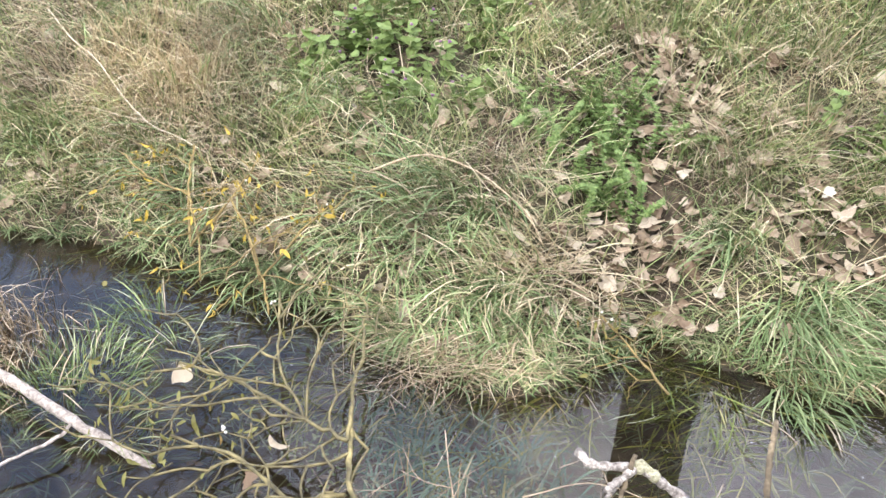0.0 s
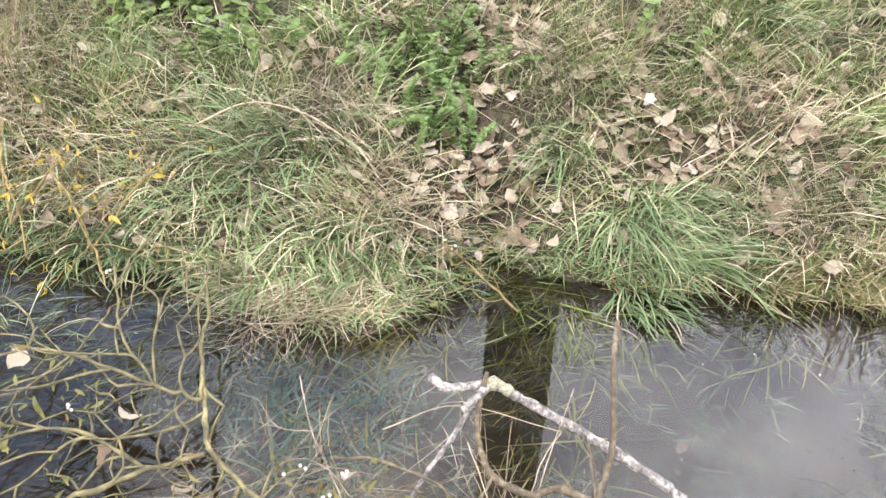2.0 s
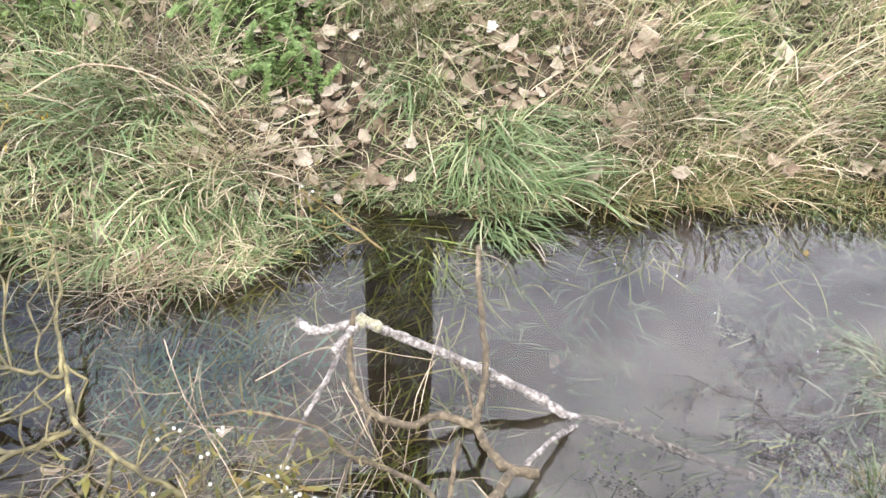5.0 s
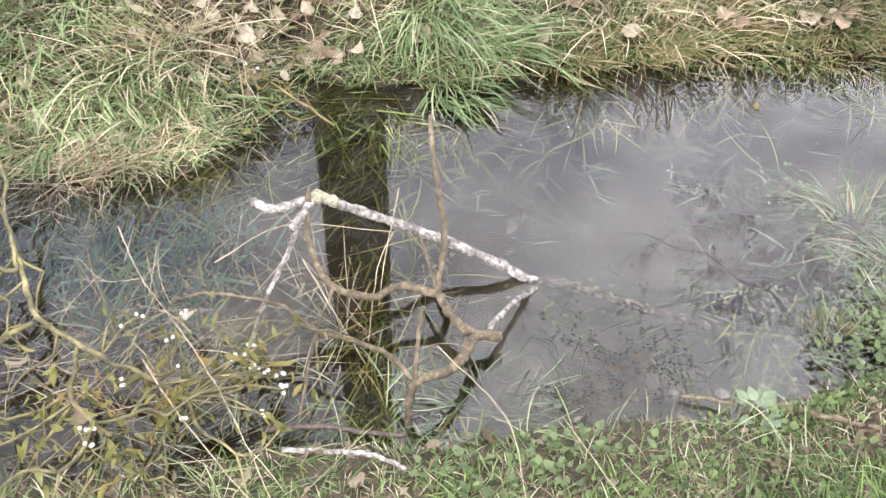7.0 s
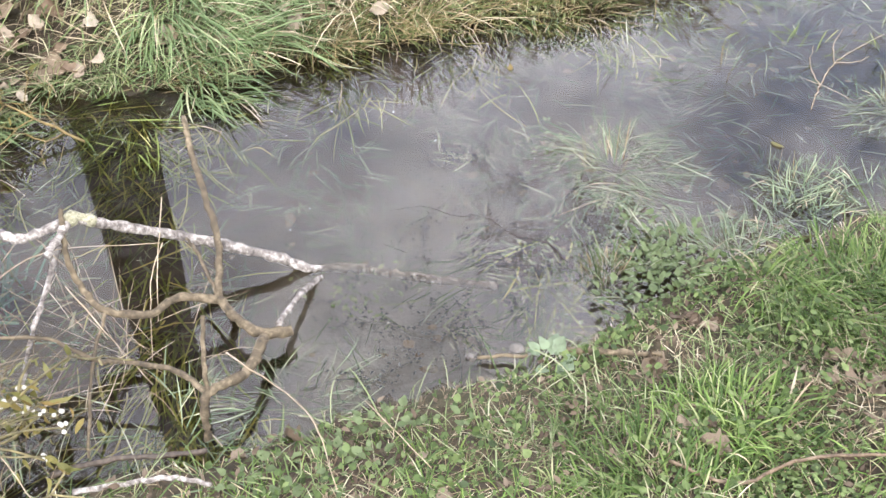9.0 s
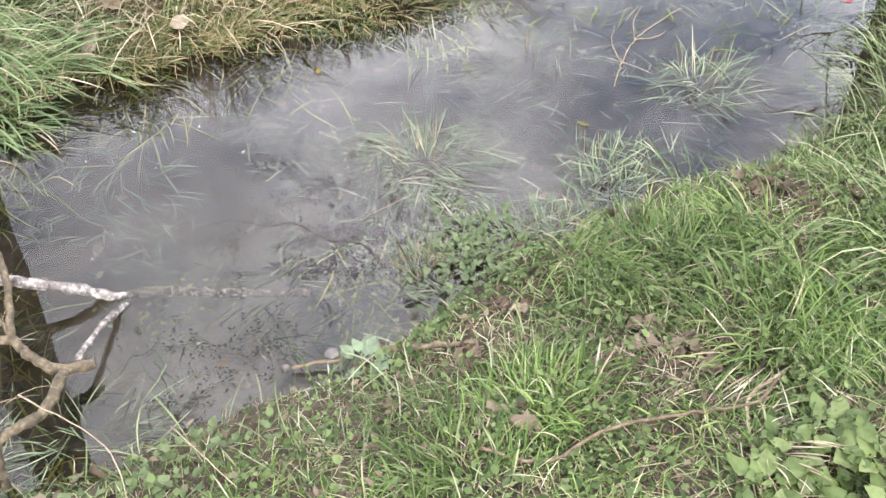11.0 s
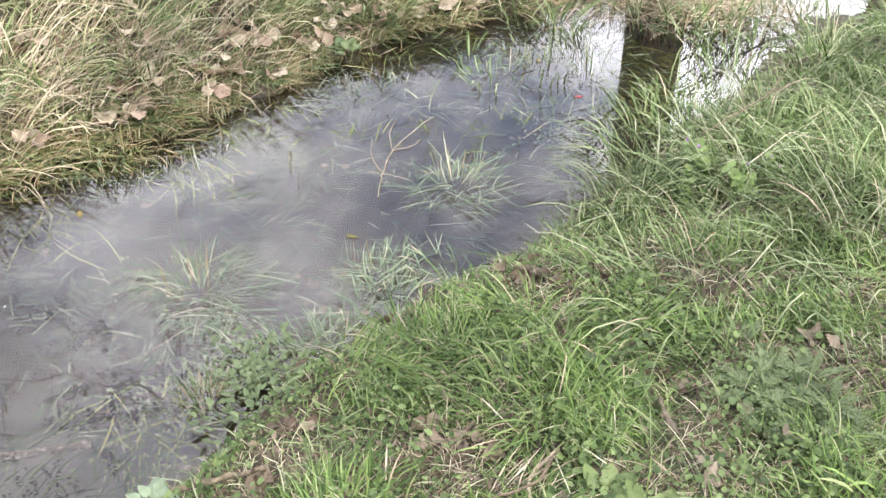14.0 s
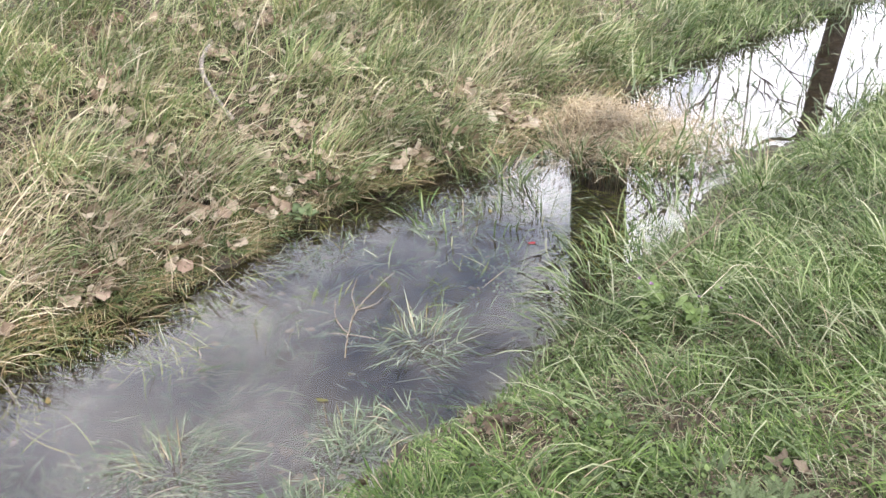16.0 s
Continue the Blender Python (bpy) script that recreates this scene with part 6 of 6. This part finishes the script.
grass_stalks = [
    ([(1.497, 0.132, 0.166), (1.412, 0.145, 0.164), (1.353, 0.116, 0.173), (1.284, 0.069, 0.197)], 0.0056),
    ([(1.546, 0.318, 0.152), (1.507, 0.216, 0.147)], 0.0019),
    ([(1.045, 0.249, 0.133), (1.148, 0.094, 0.170), (1.222, 0.026, 0.180)], 0.0019),
    ([(2.459, 0.091, 0.3), (2.52, 0.055, 0.335), (2.587, 0.02, 0.345), (2.47, -0.07, 0.33), (2.344, -0.169, 0.29)], 0.0011),
]
for i, (points, r) in enumerate(shore_stalks + shore_stalks_more + bank_stalks + bank_stalks_more + grass_stalks):
    stalk(points, r, 520 + i, PALE_STALK if r in (0.0038, 0.0011, 0.0019) else None)

rng = np.random.RandomState(90)
for x, y, r in ((1.066, 0.84, 0.016), (0.98, 0.88, 0.012), (1.12, 0.82, 0.014), (0.9, 0.9, 0.011), (1.2, 0.8, 0.012)):
    bm = bmesh.new()
    bmesh.ops.create_icosphere(bm, subdivisions=2, radius=r)
    for v in bm.verts:
        v.co *= 1 + 0.18 * noise.noise(v.co * 70 + Vector((x * 9, y * 9, 0)))
        v.co.z *= 0.6
    me = bpy.data.meshes.new("pebble")
    bm.to_mesh(me)
    bm.free()
    me.materials.append(STONE)
    ob = solid("pebble", me, "small pale pebble at the muddy waterline", "stone", "pebbles")
    ob.location = (x, y, max(float(ground_z(x, y)), -0.01) + r * 0.35)


# ---- fallen mistletoe ----
def mistletoe(name, mains, first, r0, gens, seed, label, leafy=0.5, clusters=(), leaf_mat=None, tufts=(), reach=None, twig_mat=None):
    """mains: (points, r0, r1) of each main limb, which forks over and over; clusters: where berries hang."""
    rng = np.random.RandomState(seed)
    root = np.array(mains[0][0][0])
    ob = thing(name, root, label, "mistletoe")
    leaf_mat, twig_mat = leaf_mat or MISTLE_LEAF, twig_mat or OLIVE_TWIG
    shapes = [leaf_shape(rng, w, 5, 0.0, c, 0.1) for w, c in ((0.26, 0.8), (0.34, -0.5), (0.24, 1.3))]
    leaf_meshes_m = [Pile().add(*shape).mesh("leaf", leaf_mat) for shape in shapes]
    foliage, twigs, leaves = Pile(), Pile(), []
    bm = bmesh.new()
    bmesh.ops.create_icosphere(bm, subdivisions=2, radius=0.0041)
    berry_mesh = bpy.data.meshes.new("berry")
    bm.to_mesh(berry_mesh)
    bm.free()
    berry_mesh.materials.append(BERRY)
    for poly in berry_mesh.polygons:
        poly.use_smooth = True

    def leaf(at, a, e):
        s = rng.uniform(0.016, 0.044)
        if len(leaves) < 280:
            ob_leaf = part("leaf", leaf_meshes_m[rng.randint(3)], ob)
            ob_leaf.matrix_basis = Matrix.Translation(at - root) @ pose(0, 0, 0, rng.normal(0, 40), -math.degrees(e) + rng.normal(42, 28), math.degrees(a)) @ Matrix.Diagonal((s, s, s, 1))
            leaves.append(ob_leaf)
        else:
            strew(foliage, shapes[rng.randint(3)], [at - root], a, e - rng.normal(0.25, 0.6), s, rng.normal(0, 0.6))

    tips, joints = [], []
    for points, ra0, rb0 in mains:
        main = Pile()
        line = tube(main, np.array(points) - root, ra0 * 1.25, rb0 * 1.25, 8, 5, 0.2, rng, 0.003) + root
        part("limb", main.mesh("limb", twig_mat), ob)
        for k in range(2, len(line), 3):
            joints.append(line[k])
            d = line[k] - line[k - 1]
            along = math.atan2(d[1], d[0])
            for turn in (-1, 1):
                if k < len(line) - 1 and rng.uniform() < 0.42:
                    continue
                todo = [(line[k], along + turn * rng.uniform(0.5, 1.1), rng.normal(0.1, 0.25), 0)]
                while todo:
                    at, a, e, g = todo.pop()
                    long = first * 0.85**g * rng.uniform(0.5, 1.4)
                    way = np.array([math.cos(a) * math.cos(e), math.sin(a) * math.cos(e), math.sin(e)])
                    end = at + way * long
                    end[2] = min(max(end[2], 0.012 + max(float(ground_z(*end[:2])), 0)), 0.26 + max(float(ground_z(*end[:2])), 0))
                    if reach and not reach(end):
                        continue
                    mid = (at + end) / 2 + rng.normal(0, 0.09 * long, 3) * (1, 1, 0.4)
                    single = Pile()
                    tube(twigs if g > 1 else single, [at - root, mid - root, end - root], r0 * 0.8**g, r0 * 0.8 ** (g + 1) * 1.2, 5, 3, 0.1, rng)
                    if g < 2:
                        part("twig", single.mesh("twig", twig_mat), ob)
                    if g + 1 < gens:
                        for fork in ((-1, 1) if rng.uniform() < 0.7 else (rng.choice((-1, 1)),)):
                            todo.append((end, a + fork * rng.uniform(0.25, 1.0), e * 0.6 + rng.normal(0.03, 0.35), g + 1))
                    else:
                        tips.append((end, a, e))
    rng.shuffle(tips)
    for end, a, e in tips[: int(len(tips) * leafy)]:
        for turn in (-0.5, 0.5):
            leaf(end, a + turn, e)
    for x, y, z in clusters:
        at = np.array((x, y, z)) + rng.normal(0, 0.01, 3)
        near = min(joints, key=lambda q: np.linalg.norm(q - at))
        twig = Pile()
        tube(twig, [near - root, (near + at) / 2 - root + rng.normal(0, 0.02, 3), at - root], 0.003, 0.0018, 5, 4, 0.1, rng)
        holder = part("twig", twig.mesh("twig", twig_mat), ob)
        for _ in range(rng.randint(1, 5)):
            berry = part("berry", berry_mesh, holder, "white berry")
            berry.location = at - root + rng.normal(0, 0.0055, 3) + (0, 0, 0.006)
        for k in range(rng.randint(3, 8)):
            leaf(at + rng.normal(0, 0.035, 3) * (1, 1, 0.6), rng.uniform(0, 6.28), rng.uniform(-0.9, 0.2))
    for x, y in tufts:
        for _ in range(8):
            leaf(np.array((x, y, 0.1)) + rng.normal(0, 0.03, 3) * (1, 1, 0.8), rng.uniform(0, 6.28), rng.uniform(-1.2, 0.3))
    for name_, pile in (("foliage", foliage), ("twig_tangle", twigs)):
        if pile.n:
            tagged(part(name_, pile.mesh(name_, leaf_mat if name_ == "foliage" else twig_mat), ob), kind="stuff")
    return ob


mistletoe("mistletoe", [([(-0.2, 1.76, 0.1), (-0.185, 1.6, 0.1), (-0.15, 1.46, 0.09), (-0.035, 1.31, 0.08), (0.083, 1.17, 0.08)], 0.0045, 0.0055),
                        ([(-0.46, 1.37, 0.08), (-0.29, 1.44, 0.09), (-0.176, 1.475, 0.09)], 0.006, 0.0045),
                        ([(-0.193, 1.64, 0.1), (-0.2, 1.78, 0.13), (-0.193, 1.92, 0.15), (-0.215, 2.15, 0.16)], 0.0042, 0.003),
                        ([(-0.193, 1.64, 0.1), (-0.3, 1.68, 0.12), (-0.474, 1.8, 0.12), (-0.66, 1.9, 0.1)], 0.0042, 0.003),
                        ([(-0.3, 1.68, 0.12), (-0.4, 1.9, 0.13), (-0.46, 2.2, 0.14)], 0.0035, 0.0025),
                        ([(-0.1, 1.38, 0.08), (-0.12, 1.22, 0.1), (-0.06, 1.1, 0.12)], 0.0042, 0.003),
                        ([(-0.29, 1.44, 0.09), (-0.42, 1.55, 0.1), (-0.6, 1.62, 0.1)], 0.004, 0.003)],
          0.115, 0.0036, 4, 601, "fallen mistletoe with olive forked stems and white berries", 0.14,
          [(0.03, 1.41, 0.12), (-0.00, 1.38, 0.12), (0.07, 1.30, 0.11), (0.07, 1.24, 0.12), (0.20, 1.22, 0.12), (0.18, 1.18, 0.12), (0.20, 1.18, 0.11), (0.20, 1.15, 0.12), (0.22, 1.16, 0.12), (0.23, 1.13, 0.12), (0.26, 1.13, 0.12), (0.26, 1.07, 0.12), (0.19, 1.07, 0.12), (-0.03, 1.21, 0.12), (-0.09, 1.09, 0.12), (-0.12, 1.12, 0.12), (-0.25, 1.10, 0.14), (0.12, 1.34, 0.12), (0.07, 1.10, 0.11), (-0.08, 1.08, 0.12),
           (-0.48, 2.22, 0.12), (-0.48, 1.65, 0.1)],
          tufts=((0.04, 1.20), (0.08, 1.19), (0.06, 1.14), (0.04, 1.11), (0.01, 1.11), (-0.02, 1.13), (-0.11, 1.24), (-0.07, 1.03), (-0.05, 1.07), (-0.11, 1.08), (0.20, 1.16), (0.19, 1.19), (0.10, 1.20), (-0.13, 1.26), (-0.03, 1.21), (-0.07, 1.22), (0.01, 1.24), (-0.15, 1.14), (-0.19, 1.17), (-0.22, 1.23), (-0.04, 1.09), (0.07, 1.17), (-0.16, 1.23), (0.27, 1.27), (0.20, 1.33), (-0.85, 1.88), (-0.72, 1.75), (-0.80, 1.66), (-0.64, 1.60), (-0.70, 1.52), (-0.61, 1.72), (-0.56, 1.84), (-0.87, 1.79), (-0.41, 1.60), (-0.62, 1.5), (-0.45, 1.42), (-0.5, 1.75)), reach=lambda q: q[0] < -0.14 or q[1] < 1.3)
mistletoe("mistletoe", [([(-0.55, 2.35, 0.08), (-0.62, 2.5, 0.16), (-0.7, 2.62, 0.22)], 0.0036, 0.0026), ([(-0.55, 2.35, 0.08), (-0.45, 2.5, 0.18), (-0.38, 2.62, 0.22)], 0.0032, 0.0024), ([(-0.62, 2.5, 0.16), (-0.55, 2.36, 0.1), (-0.5, 2.22, 0.05)], 0.003, 0.0022)], 0.085, 0.0024, 3, 602, "small yellowed mistletoe sprig on the bank", 1.0, [(-0.39, 2.6, 0.2)], YELLOW_LEAF, twig_mat=YELLOW_TWIG)
mistletoe("mistletoe", [([(-0.8, 2.5, 0.1), (-0.84, 2.65, 0.2), (-0.86, 2.82, 0.3)], 0.0036, 0.0026), ([(-0.8, 2.5, 0.1), (-0.7, 2.66, 0.2), (-0.64, 2.8, 0.28)], 0.0032, 0.0024), ([(-0.84, 2.65, 0.2), (-0.78, 2.52, 0.14), (-0.74, 2.38, 0.05)], 0.003, 0.0022), ([(-0.84, 2.65, 0.2), (-0.98, 2.7, 0.24), (-1.1, 2.78, 0.28)], 0.003, 0.0022)], 0.08, 0.0024, 3, 604, "yellowed mistletoe sprig leaning on the bank", 1.0, [(-0.66, 2.72, 0.24)], YELLOW_LEAF, twig_mat=YELLOW_TWIG)
mistletoe("mistletoe", [([(0.62, 2.02, 0.01), (0.54, 2.11, 0.06), (0.45, 2.2, 0.12)], 0.003, 0.002)], 0.06, 0.0018, 3, 603, "small yellow-green mistletoe sprig at the far waterline", 0.4, [(0.43, 2.2, 0.13), (0.47, 2.17, 0.12)], twig_mat=YELLOW_TWIG)
